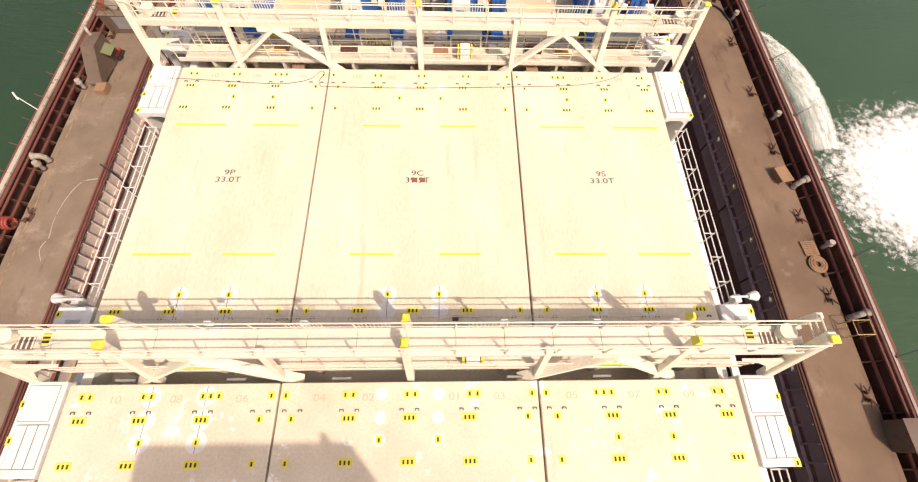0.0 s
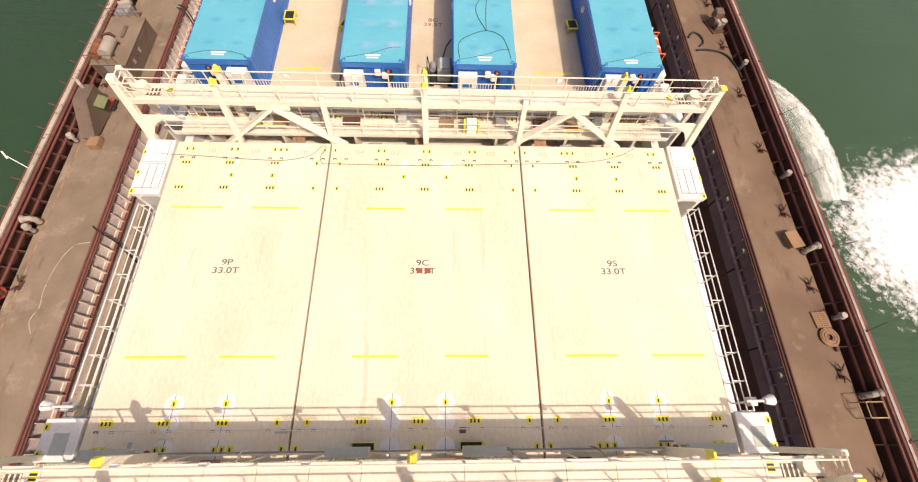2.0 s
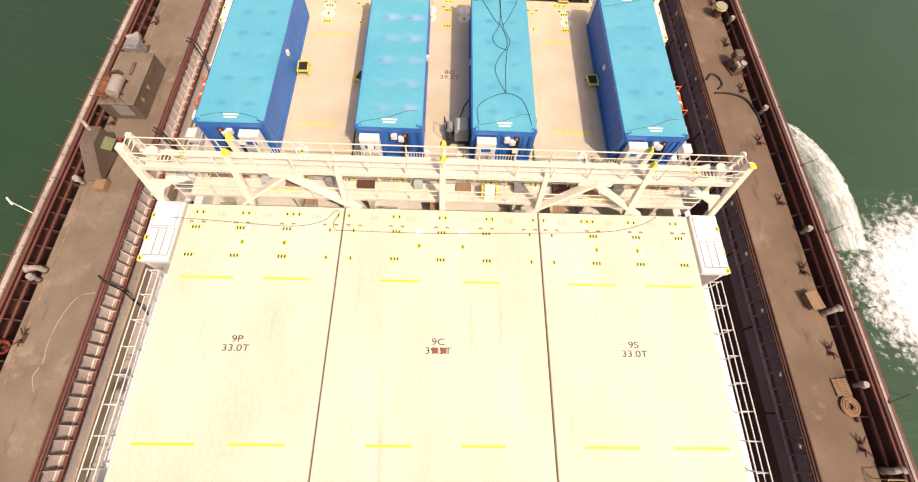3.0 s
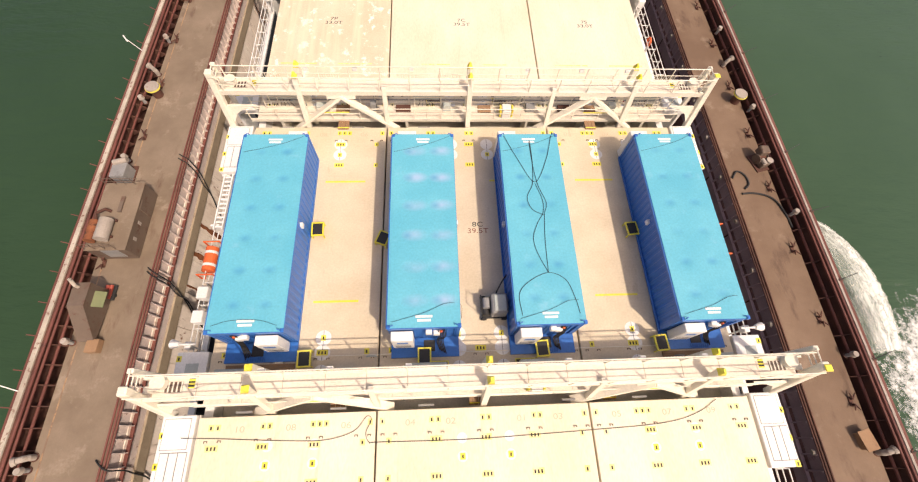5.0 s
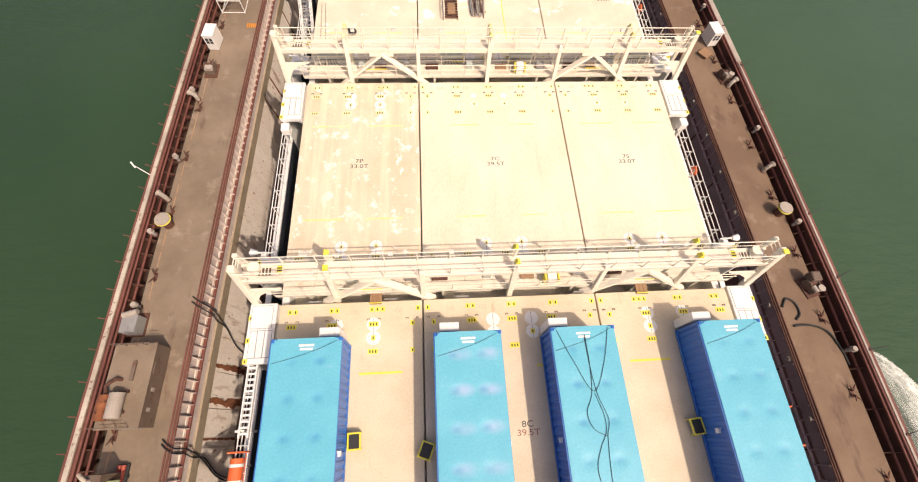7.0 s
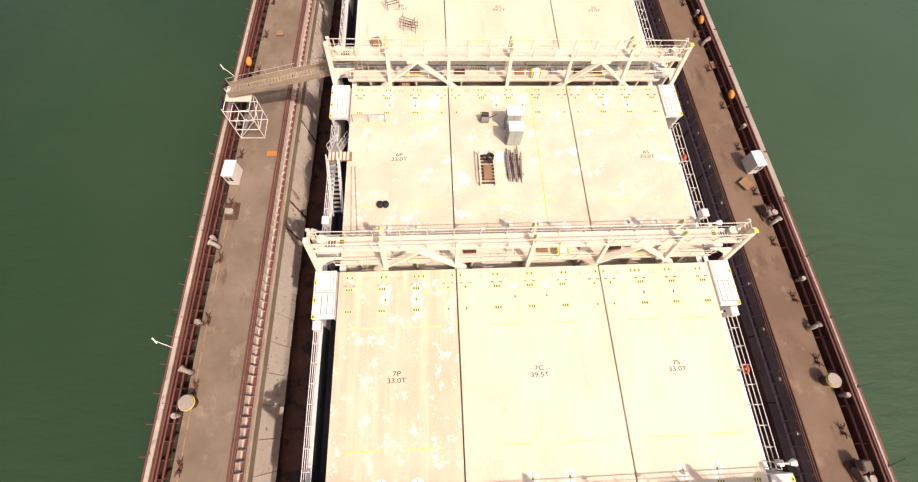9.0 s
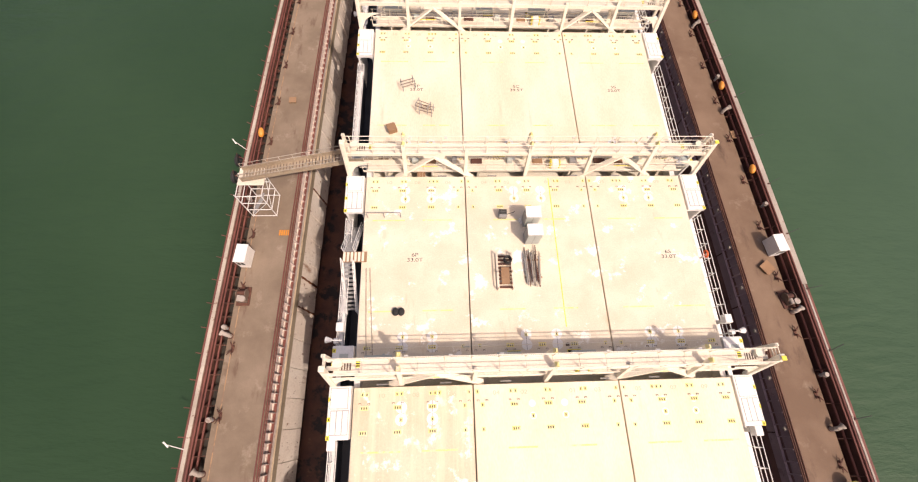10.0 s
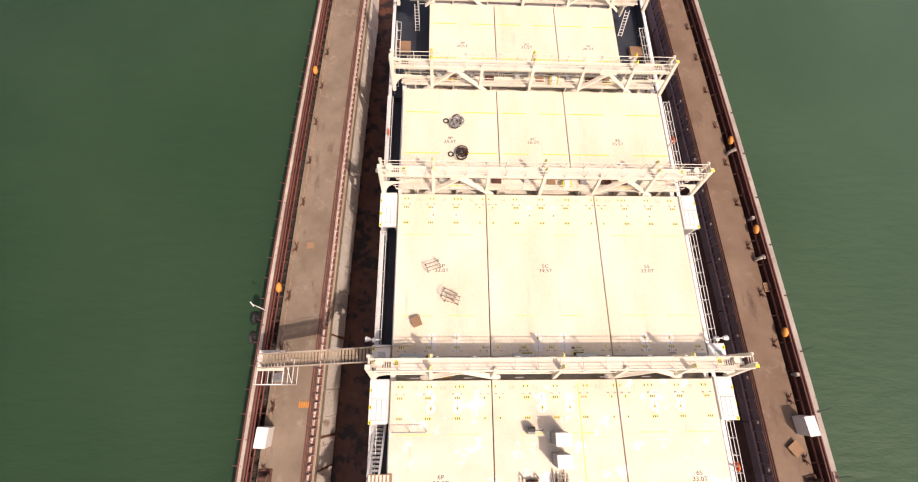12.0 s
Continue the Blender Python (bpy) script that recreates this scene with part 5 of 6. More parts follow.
winch(-26.8, 62.03, 0, "rust brown deck winch with capstan on a bedplate")
winch(27.2, 60.72, 10, "greasy brown deck winch with capstan on a bedplate")
winch(26.9, 37.01, 15, "tall rusty deck winch under a boxed cover")
cv = thing("machine_cover", 26.95, 37.62, DECK_Z + 0.55, "rusty box cover over the winch", "cover")
part("cover_box", bx(B(), -0.4, 0.4, -0.4, 0.4, 0.0, 0.8, 0.08), M_SHED, cv)


def board(x, y, rz, w, d, label, slats=0, lift=0.25):
    th = thing("wooden_board" if not slats else "wooden_pallet", x, y, DECK_Z, label, "board" if not slats else "pallet", "", rz)
    if slats:
        for i in range(slats):
            part("slat", bx(B(), -w / 2, w / 2, -d / 2 + d * i / slats, -d / 2 + d * (i + 0.7) / slats, 0.1, 0.13), M_WOOD, th)
        for xx in (-w / 2, -0.05, w / 2 - 0.1):
            part("bearer", bx(B(), xx, xx + 0.1, -d / 2, d / 2, 0, 0.1), M_WOOD, th)
    else:
        part("sheet", bx(B(), -w / 2, w / 2, -d / 2, d / 2, lift, lift + 0.05), M_WOOD, th)
        for a in (-1, 1):
            part("support", bx(B(), a * w * 0.35 - 0.06, a * w * 0.35 + 0.06, -d * 0.4, d * 0.4, 0, lift), M_WOOD, th)


board(26.75, 14.31, 12, 0.95, 1.3, "brown wooden hatch board propped beside a duct", 0, 0.5)
board(26.95, 8.49, 5, 1.0, 1.1, "pale slatted wooden pallet on the dock deck", 8)
board(26.2, 64.03, 35, 1.2, 1.2, "square brown plywood sheet on bearers", 0, 0.3)
board(-25.4, 85.43, 3, 0.8, 0.8, "small square access hatch on the dock deck", 0, 0.2)
board(28.0, 80.71, 3, 0.9, 1.1, "small yellowish crate on the dock deck", 6)
reel = thing("hose_coil", 27.1, 7.28, DECK_Z, "brown coil of hose beside the pallet", "hose coil")
for i in range(5):
    bm = B()
    r = 0.25 + 0.09 * i
    path_tube(bm, [(r * math.cos(a), r * math.sin(a), 0.12 + 0.03 * (i % 2)) for a in [2 * math.pi * q / 16 for q in range(17)]], 0.05, 6)
    part("hose_turn", bm, M_WOOD, reel)
part("end_fitting", bx(B(), 0.1, 0.3, -0.95, -0.65, 0, 0.2, 0.03), M_RUST, reel)
M_OCHRE = surface("dull_ochre_paint", (0.36, 0.27, 0.12), (0.46, 0.35, 0.17), (0.22, 0.13, 0.07), (0.55, 0.68), rough=0.7, bump=0.05, wear_scale=3)
fr = thing("yellow_tube_frame", 27.6, 2.7, DECK_Z, "dull brownish yellow tubular steel frame standing on the deck", "frame")
for y in (-0.45, 0.45):
    part("hoop", path_tube(B(), [(-0.55, y, 0), (-0.5, y, 1.0), (0.5, y, 1.1), (0.55, y, 0)], 0.035), M_OCHRE, fr)
for z, x in ((1.0, -0.5), (1.1, 0.5), (0.5, -0.53)):
    part("cross_tube", tube(B(), (x, -0.45, z), (x, 0.45, z), 0.03), M_OCHRE, fr)
cab = thing("steel_cabinet", 28.0, -3.37, DECK_Z, "rusty grey steel cabinet on the dock deck", "cabinet")
part("cabinet_body", bx(B(), -0.6, 0.6, -0.9, 0.8, 0, 1.4, 0.03), M_SHED, cab)
part("cabinet_lid", bx(B(), -0.65, 0.65, -0.95, 0.85, 1.4, 1.46), M_SHED, cab)
hs = thing("black_hose", 25.6, 34.2, DECK_Z, "black hose curving across the dock deck", "hose")
bm = B()
rope_tube(bm, [(-1.6, 1.2, 0.08), (-1.0, 1.9, 0.08), (-0.4, 1.5, 0.08), (-0.3, 0.6, 0.08), (-0.8, 0.1, 0.08)], 0.08, 8)
part("hose_loop", bm, M_RUBBER, hs)
bm = B()
rope_tube(bm, [(-1.2, -0.4, 0.08), (-0.2, -0.35, 0.08), (0.9, -0.6, 0.08), (1.6, -1.2, 0.08), (2.0, -2.4, 0.08), (2.3, -3.6, -0.1)], 0.09, 8)
part("hose_run", bm, M_RUBBER, hs)
lr = thing("pale_rope", -24.5, 8.79, DECK_Z, "thin pale rope lying on the dock deck", "rope")
part("rope_run", rope_tube(B(), [(0.9, 5.2, 0.03), (-0.1, 4.9, 0.03), (-0.7, 3.6, 0.03), (-0.9, 1.8, 0.03), (-0.75, 0.6, 0.03), (-1.0, -0.3, 0.03), (-0.6, -1.2, 0.03)], 0.03, 5), M_RAILTOP, lr)
rg = thing("red_hose_reel", -27.9, 10.19, DECK_Z, "red hose reel by the bulwark", "hose reel")
for i in range(3):
    part("reel_turn", path_tube(B(), [(0.2 * i - 0.2, 0.38 * math.cos(a), 0.45 + 0.38 * math.sin(a)) for a in [2 * math.pi * q / 14 for q in range(15)]], 0.08, 6), M_DULLRED, rg)
part("reel_stand", bx(B(), -0.3, 0.3, -0.1, 0.1, 0, 0.4), M_RUST, rg)


def fender(x, y, z, s):
    th = thing("tyre_fender", x, y, z, "black rubber tyre fender hung on the dock side", "tyre", "tyre fenders")
    part("tyre", path_tube(B(), [(0, 0.5 * math.cos(a), 0.5 * math.sin(a)) for a in [2 * math.pi * q / 16 for q in range(17)]], 0.2, 8), M_RUBBER, th)
    part("chain", tube(B(), (-s * 0.1, 0, 0.5), (-s * 0.45, 0, 1.4), 0.04), M_RUST, th)


for y in (75.3, 77.4):
    fender(-30.3, y, DECK_Z - 0.1, -1)
M_FLOAT = surface("orange_yellow_plastic", (0.62, 0.24, 0.03), (0.70, 0.30, 0.05), rough=0.5, bump=0)
for x, y in ((-28.0, 80.41), (28.0, 75.49), (28.0, 99.49), (28.0, 87.44), (-28.0, 109.04)):
    th = thing("marker_buoy", x, y, DECK_Z, "orange egg-shaped buoy on a steel foot by the gutter", "buoy", "orange buoys")
    bm = B()
    bmesh.ops.create_icosphere(bm, subdivisions=3, radius=0.42)
    for v in bm.verts:
        v.co = Vector((v.co.x * 0.75, v.co.y * (1.25 + 0.3 * v.co.y), v.co.z * 0.8 + 0.75))
        v.co.z += 0.25 * v.co.y
    part("float", bm, M_FLOAT, th)
    part("foot", tube(B(), (0, 0, -0.2), (0, 0, 0.5), 0.07, 8), M_RUST, th)
ov = thing("oval_fender", 23.3, 0.5, DECK_Z - 0.25, "pale oval fender pad on the inner dock edge", "fender", "oval fender pads")
part("pad", tube(B(), (-0.08, 0, 0), (-0.2, 0, 0), 0.2, 14, 0.15), M_RAILTOP, ov)
for i in range(1, 26):
    y = 0.5 + 4.4 * i
    copy_thing(ov, pose(23.3 * taper(y), y, DECK_Z - 0.25))

# gangway tower and gangway to the ship
tw = thing("gangway_tower", -26.2, 71.6, DECK_Z, "white scaffold stair tower carrying the gangway", "tower")
for x in (-1.5, 1.5):
    for y in (-1.2, 1.6):
        part("leg", tube(B(), (x, y, 0), (x, y, 4.9), 0.06), M_WHITE, tw)
for z in (0.1, 1.6, 3.1, 4.6):
    bm = B()
    for a, b in (((-1.5, -1.2), (1.5, -1.2)), ((1.5, -1.2), (1.5, 1.6)), ((1.5, 1.6), (-1.5, 1.6)), ((-1.5, 1.6), (-1.5, -1.2))):
        tube(bm, (*a, z), (*b, z), 0.05)
    part("ledger", bm, M_WHITE, tw)
part("brace", tube(B(), (-1.5, -1.2, 0.1), (1.5, -1.2, 3.1), 0.04), M_WHITE, tw)
part("brace", tube(B(), (1.5, -1.2, 1.6), (1.5, 1.6, 4.6), 0.04), M_WHITE, tw)
for i in range(12):
    part("step", bx(B(), -1.3 + 0.2 * i, -1.12 + 0.2 * i, -0.9, 0.1, 0.3 + 0.26 * i, 0.34 + 0.26 * i), M_GREY, tw)
part("platform", bx(B(), -1.5, 1.6, 0.2, 2.4, 4.6, 4.68), M_WALK, tw)
tw.scale = (0.8, 0.85, 0.92)
gw = thing("gangway", -26.9, 72.6, DECK_Z + 4.7, "worn aluminium gangway with treads and netted railings", "gangway")
L = Vector((10.5, 0.35, 2.55))
P = [Vector((0, 0, 0)), L, L + Vector((3.6, 0.2, 0.0))]
for a, b in zip(P, P[1:]):
    d = (b - a)
    side = Vector((-d.y, d.x, 0)).normalized() * 0.6
    for q in (-1, 1):
        part("stringer", beam(B(), a + q * side, b + q * side, 0.08, 0.25), M_GANG, gw)
        part("side_net", beam(B(), a + q * side + Vector((0, 0, 0.3)), b + q * side + Vector((0, 0, 0.3)), 0.02, 0.3), M_GANG, gw)
        for z in (0.55, 1.05):
            part("hand_rail", tube(B(), a + q * side + Vector((0, 0, z)), b + q * side + Vector((0, 0, z)), 0.03), M_RAILTOP, gw)
        n = max(2, int(d.length / 1.3))
        for i in range(n + 1):
            c = a + d * i / n + q * side
            part("stanchion", tube(B(), c, c + Vector((0, 0, 1.05)), 0.025), M_RAILTOP, gw)
    n = int(d.length / 0.32)
    for i in range(n):
        c = a + d * (i + 0.5) / n
        part("tread", beam(B(), c - side, c + side, 0.2, 0.04), M_GANG, gw)
th = thing("orange_mat", -23.9, 68.66, DECK_Z, "orange slatted mat on the dock deck", "mat")
for i in range(5):
    part("slat", bx(B(), -0.55 + 0.22 * i, -0.4 + 0.22 * i, -0.3, 0.3, 0, 0.05), M_FLOAT, th)


# ---- unseen block added aft, whose shade lies on the aft hatches ----
fn = thing("funnel_casing", 4.6, -20.0, -1.7, "plain cream block out of view aft, added to shade the hatches", "funnel")
# sized and placed only for the outline of its shadow
part("casing", bx(B(), -4.2, 4.2, -3.5, 3.5, 0, 25.4, 0.1), M_CREAM, fn)
part("funnel_pipe", tube(B(), (-1.5, 0, 25.4), (-1.5, 0, 27), 0.7, 16), M_BLACK, fn)
part("mast", tube(B(), (3.6, 3.0, 25.4), (3.6, 3.0, 26.6), 0.15, 8), M_CREAM, fn)

# ---- gear on the hatches ----
def step_box(x, y, rz, tall=0.45):
    th = thing("yellow_step_box", x, y, 0.0, "yellow framed black step box on the hatch cover", "step box", "yellow step boxes", rz)
    part("tread", bx(B(), -0.28, 0.28, -0.36, 0.36, tall - 0.05, tall), M_BLACK, th)
    bm = B()
    for a in (-0.36, 0.28):
        bx(bm, a, a + 0.08, -0.44, 0.44, tall - 0.06, tall + 0.03)
    for a in (-0.44, 0.36):
        bx(bm, -0.28, 0.28, a, a + 0.08, tall - 0.06, tall + 0.03)
    part("rim", bm, M_YELLOW, th, "yellow rim")
    for a in (-0.33, 0.33):
        for b in (-0.4, 0.4):
            part("leg", bx(B(), a - 0.03, a + 0.03, b - 0.03, b + 0.03, 0, tall - 0.06), M_YELLOW, th)


for x, y, rz in ((-9.3, 27.22, 2), (-5.45, 26.57, -22), (9.75, 26.97, 5), (-3.05, 19.69, 0), (3.3, 19.89, 3), (9.95, 19.99, 4), (-9.3, 19.74, 2)):
    step_box(x, y, rz)
cp = thing("compressor", 0.75, 22.25, 0.0, "grey wheeled compressor beside a blue container", "compressor")
part("casing", bx(B(), -0.15, 0.75, -0.55, 0.55, 0.25, 1.25, 0.08), M_GREY, cp)
part("top_cover", bx(B(), 0.0, 0.65, -0.45, 0.45, 1.25, 1.32, 0.03), M_TEAL, cp)
part("frame", bx(B(), -0.6, 0.8, -0.6, 0.6, 0.15, 0.25), M_BLACK, cp)
part("air_tank", tube(B(), (-0.4, -0.5, 0.5), (-0.4, 0.5, 0.5), 0.22, 14), M_BLACK, cp)
part("motor", tube(B(), (-0.4, -0.2, 0.9), (-0.4, 0.35, 0.9), 0.2, 12), M_GREY, cp)
for x in (-0.5, 0.65):
    for y in (-0.62, 0.62):
        part("wheel", tube(B(), (x, y - 0.05, 0.16), (x, y + 0.05, 0.16), 0.16, 12), M_RUBBER, cp)
part("handle", path_tube(B(), [(-0.6, -0.4, 0.5), (-0.75, -0.4, 1.4), (-0.75, 0.4, 1.4), (-0.6, 0.4, 0.5)], 0.03), M_BLACK, cp)
part("hose", path_tube(B(), [(0.1, 0.5, 0.8), (0.4, 1.0, 1.6), (0.7, 1.4, 1.8)], 0.04), M_RUBBER, cp)


def plank(x, y, z, rz, w, d, rx, label="brown plank ramp with yellow rails over the cross deck"):
    th = thing("plank_ramp", x, y, z, label, "ramp", "plank ramps", rz)
    for i in range(3):
        q = w / 3
        b = part("plank", bx(B(), -w / 2 + q * i + 0.01, -w / 2 + q * (i + 1) - 0.01, 0, d, 0.0, 0.06), M_WOOD, th)
        b.rotation_euler.x = radians(rx)
    b = part("end_rail", tube(B(), (-w / 2, 0.08, 0.1), (w / 2, 0.08, 0.1), 0.035), M_YELLOW, th)


for k, xs in ((9, (-7.6, -0.35, 6.9)), (8, (-8.4, 8.6)), (6, (-9.4,))):
    for x in xs:
        plank(x, FAR[k] - 0.2 if k == 8 else FAR[k] + 0.15, 0.03 if k == 8 else -0.7, 0, 0.75, 1.5, 0 if k == 8 else 24)
for x in (-11.6, 11.8):
    th = thing("wooden_platform", x, NEAR[8] + 0.35, 0.0, "dark brown planked platform before the container", "platform", "planked platforms")
    for i in range(6):
        part("plank", bx(B(), -1.75, 1.75, 0.13 * i, 0.13 * i + 0.12, 0.02, 0.1), M_WOOD, th)
    for a in (-1.6, 0, 1.6):
        part("bearer", bx(B(), a, a + 0.1, 0.0, 0.78, 0, 0.02), M_WOOD, th)
for x in (-7.2, 6.9, 0.4):
    th = thing("tool_crate", x, NEAR[8] + 0.55, 0.0, "small open grey crate by the lashing bridge", "crate", "small crates")
    part("crate_body", bx(B(), -0.4, 0.4, -0.25, 0.25, 0, 0.4, 0.03), M_TEAL, th)
    part("crate_lid", bx(B(), -0.34, 0.34, -0.19, 0.19, 0.4, 0.42), M_WOOD, th)
for x in (-10.6, -4.0, 2.2, 10.7):
    th = thing("white_cooling_box", x, 32.85, 0.0, "white cooling box behind the blue container", "cooling box", "white cooling boxes")
    part("box_body", bx(B(), -0.55, 0.55, -0.3, 0.2, 0, 2.15, 0.03), M_WHITE, th)
    part("grille", bx(B(), -0.4, 0.4, 0.2, 0.215, 0.6, 1.5), M_GREY, th)
wire = thing("loose_wire", 0, FAR[9], 0.02, "thin dark wire lying across the hatch covers", "wire")
part("wire_run", rope_tube(B(), [(-14.9, -0.9, 0.02), (-13.0, -1.0, 0.02), (-10.0, -1.2, 0.02), (-8.0, -1.25, 0.02), (-6.6, -0.9, 0.02), (-6.0, -0.25, 0.02), (-5.75, -0.4, 0.02), (-6.0, -1.0, 0.02), (-5.8, -1.45, 0.02), (-5.3, -1.45, 0.02),
                                 (-1.0, -1.5, 0.02), (3.0, -1.4, 0.02), (6.0, -1.3, 0.02), (8.5, -1.2, 0.02), (10.2, -1.0, 0.02), (11.5, -0.6, 0.02), (12.4, -0.1, 0.02)], 0.013, 5), M_BLACK, wire)


def life_raft(x, y, s):
    th = thing("life_raft", x, y, -2.45, "orange and white life raft canister on a rack", "life raft", "life rafts")
    part("canister", tube(B(), (0, -0.75, 1.5), (0, 0.75, 1.5), 0.36, 16), M_ORANGE, th)
    for a in (-0.4, 0.4):
        part("strap", tube(B(), (0, a - 0.08, 1.5), (0, a + 0.08, 1.5), 0.375, 16), M_WHITE, th)
    for a in (-0.3, 0.3):
        part("rack_rail", tube(B(), (a, -1.1, 1.1), (a, 1.1, 1.1), 0.05), M_ORANGE, th)
        part("rack_leg", tube(B(), (a * 0.5, a, 0), (a, a, 1.12), 0.06), M_WHITE, th)
    for a in (-1.05, 1.05):
        part("rack_hoop", path_tube(B(), [(-0.45, a, 1.1), (-0.45, a, 1.8), (0.45, a, 1.8), (0.45, a, 1.1)], 0.05), M_ORANGE, th)


life_raft(-15.85, 25.96, -1)
life_raft(16.0, 26.67, 1)
for s in (-1, 1):
    th = thing("accommodation_ladder", s * 15.5, 27.7, -2.45, "white stowed ladder along the ship's side", "ladder", "stowed ladders")
    for a in (-0.25, 0.25):
        part("stringer", bx(B(), a - 0.04, a + 0.04, 0, 4.2, 1.9, 2.1), M_WHITE, th)
    for i in range(13):
        part("rung", bx(B(), -0.21, 0.21, 0.15 + 0.32 * i, 0.27 + 0.32 * i, 1.96, 2.0), M_WHITE, th)
    for y in (0.3, 3.9):
        part("bracket", bx(B(), -0.25 + s * 0.3, 0.25 + s * 0.3, y, y + 0.12, 0.0, 1.9), M_WHITE, th)
for k, y in ((8, 22.4), (8, 23.8), (7, 49.2), (6, 57.6)):
    for s in (-1, 1):
        th = thing("deck_box", s * 15.7, y, -2.45, "white equipment box on the ship's side rail", "equipment box", "side equipment boxes")
        part("box_body", bx(B(), -0.3, 0.3, -0.35, 0.35, 1.3, 1.95, 0.04), M_WHITE, th)
        part("box_stand", bx(B(), -0.1 + s * 0.22, 0.1 + s * 0.22, -0.15, 0.15, 0, 1.3), M_WHITE, th)
for s, ys in ((1, (45.0, 63.5, 96.0)), (-1, (38.5, 96.5))):
    for y in ys:
        th = thing("life_ring", s * 15.75, y, -1.5, "red and white life ring on the side rail", "life ring", "ship life rings")
        part("ring", path_tube(B(), [(0, 0.3 * math.cos(a), 0.3 * math.sin(a) + 0.2) for a in [2 * math.pi * q / 16 for q in range(17)]], 0.08, 8), M_ORANGE, th)
        part("holder", bx(B(), s * 0.1, s * 0.1 + 0.06, -0.1, 0.1, -0.9, 0.3), M_WHITE, th)

# bay 6
rk = thing("steel_rack", -2.55, 60.12, 0.0, "brown steel rack with slats and a coil of hose", "rack")
for x in (-0.62, 0.62):
    for z in (0.15, 0.7):
        part("side_rail", bx(B(), x - 0.04, x + 0.04, 0, 3.1, z - 0.04, z + 0.04), M_WALK, rk)
    for y in (0.05, 1.5, 3.05):
        part("upright", bx(B(), x - 0.04, x + 0.04, y - 0.04, y + 0.04, 0, 0.75), M_WALK, rk)
for i in range(9):
    part("slat", bx(B(), -0.58, 0.58, 0.15 + 0.33 * i, 0.3 + 0.33 * i, 0.15, 0.22), M_RUST, rk)
part("plywood", bx(B(), -0.3, 0.4, 0.5, 1.9, 0.23, 0.27), M_WOOD, rk)
part("hose_coil", path_tube(B(), [(0.25 + 0.3 * math.cos(a), 2.4 + 0.3 * math.sin(a), 0.4 + 0.02 * q) for q, a in enumerate([0.7 * i for i in range(28)])], 0.06, 6), M_RUBBER, rk)
bd = thing("scaffold_tubes", -0.2, 60.32, 0.0, "loose bundle of grey scaffold tubes", "scaffold tubes")
random.seed(4)
for i in range(26):
    x = -0.6 + 0.048 * i
    a, z = random.uniform(-0.14, 0.14), 0.06 + random.choice((0, 0.07, 0.14, 0.2))
    y0 = random.uniform(0, 0.6)
    part("tube", tube(B(), (x, y0, z), (x + a, y0 + random.uniform(2.2, 3.2), z + 0.02), 0.035, 6), random.choice((M_GREY, M_RAILTOP, M_RUST)), bd)
part("bearer", bx(B(), -0.7, 0.75, 0.8, 0.95, 0, 0.05), M_WOOD, bd)
part("bearer", bx(B(), -0.7, 0.75, 2.3, 2.45, 0, 0.05), M_WOOD, bd)
for y in (64.6, 66.2):
    th = thing("white_cabinet", -0.1, y, 0.0, "tall white and grey cabinet on the hatch cover", "cabinet", "white cabinets")
    part("cabinet_body", bx(B(), -0.6, 0.6, -0.5, 0.45, 0.08, 2.0, 0.03), M_GREY, th)
    part("cabinet_top", bx(B(), -0.63, 0.63, -0.53, 0.48, 2.0, 2.08), M_WHITE, th)
    for i in range(2):
        part("door", bx(B(), -0.56 + 0.58 * i, -0.02 + 0.58 * i, -0.52, -0.5, 0.15, 1.9), M_TEAL, th)
    part("plinth", bx(B(), -0.5, 0.5, -0.4, 0.4, 0, 0.08), M_BLACK, th)
mc = thing("small_machine", -2.4, 66.75, 0.0, "small dark machine with a handle on the hatch cover", "machine")
part("engine", bx(B(), -0.35, 0.35, -0.3, 0.3, 0.1, 0.65, 0.06), M_GREY, mc)
part("drum", tube(B(), (-0.3, 0.1, 0.75), (0.3, 0.1, 0.75), 0.2, 12), M_BLACK, mc)
part("handle", path_tube(B(), [(0.35, 0, 0.4), (0.9, 0, 0.8), (1.0, 0.1, 0.8)], 0.03), M_BLACK, mc)
part("feet", bx(B(), -0.3, 0.3, -0.25, 0.25, 0, 0.1), M_BLACK, mc)
bg = thing("black_bag", -11.1, 58.51, 0.0, "black bags dropped on the hatch cover", "bag")
for x in (-0.22, 0.22):
    bm = B()
    bmesh.ops.create_icosphere(bm, subdivisions=2, radius=0.28)
    for v in bm.verts:
        v.co = Vector((v.co.x + x, v.co.y * 1.2, max(0.0, v.co.z * 0.8 + 0.2)))
    part("bag_body", bm, M_RUBBER, bg)
bar = thing("pipe_barrier", -13.9, 66.75, 0.0, "low pipe barrier on the hatch cover", "barrier")
part("barrier_rail", tube(B(), (0, 0, 0.9), (2.8, 0, 0.9), 0.035), M_GREY, bar)
for x in (0, 1.4, 2.8):
    part("barrier_post", tube(B(), (x, 0, 0), (x, 0, 0.9), 0.035), M_GREY, bar)
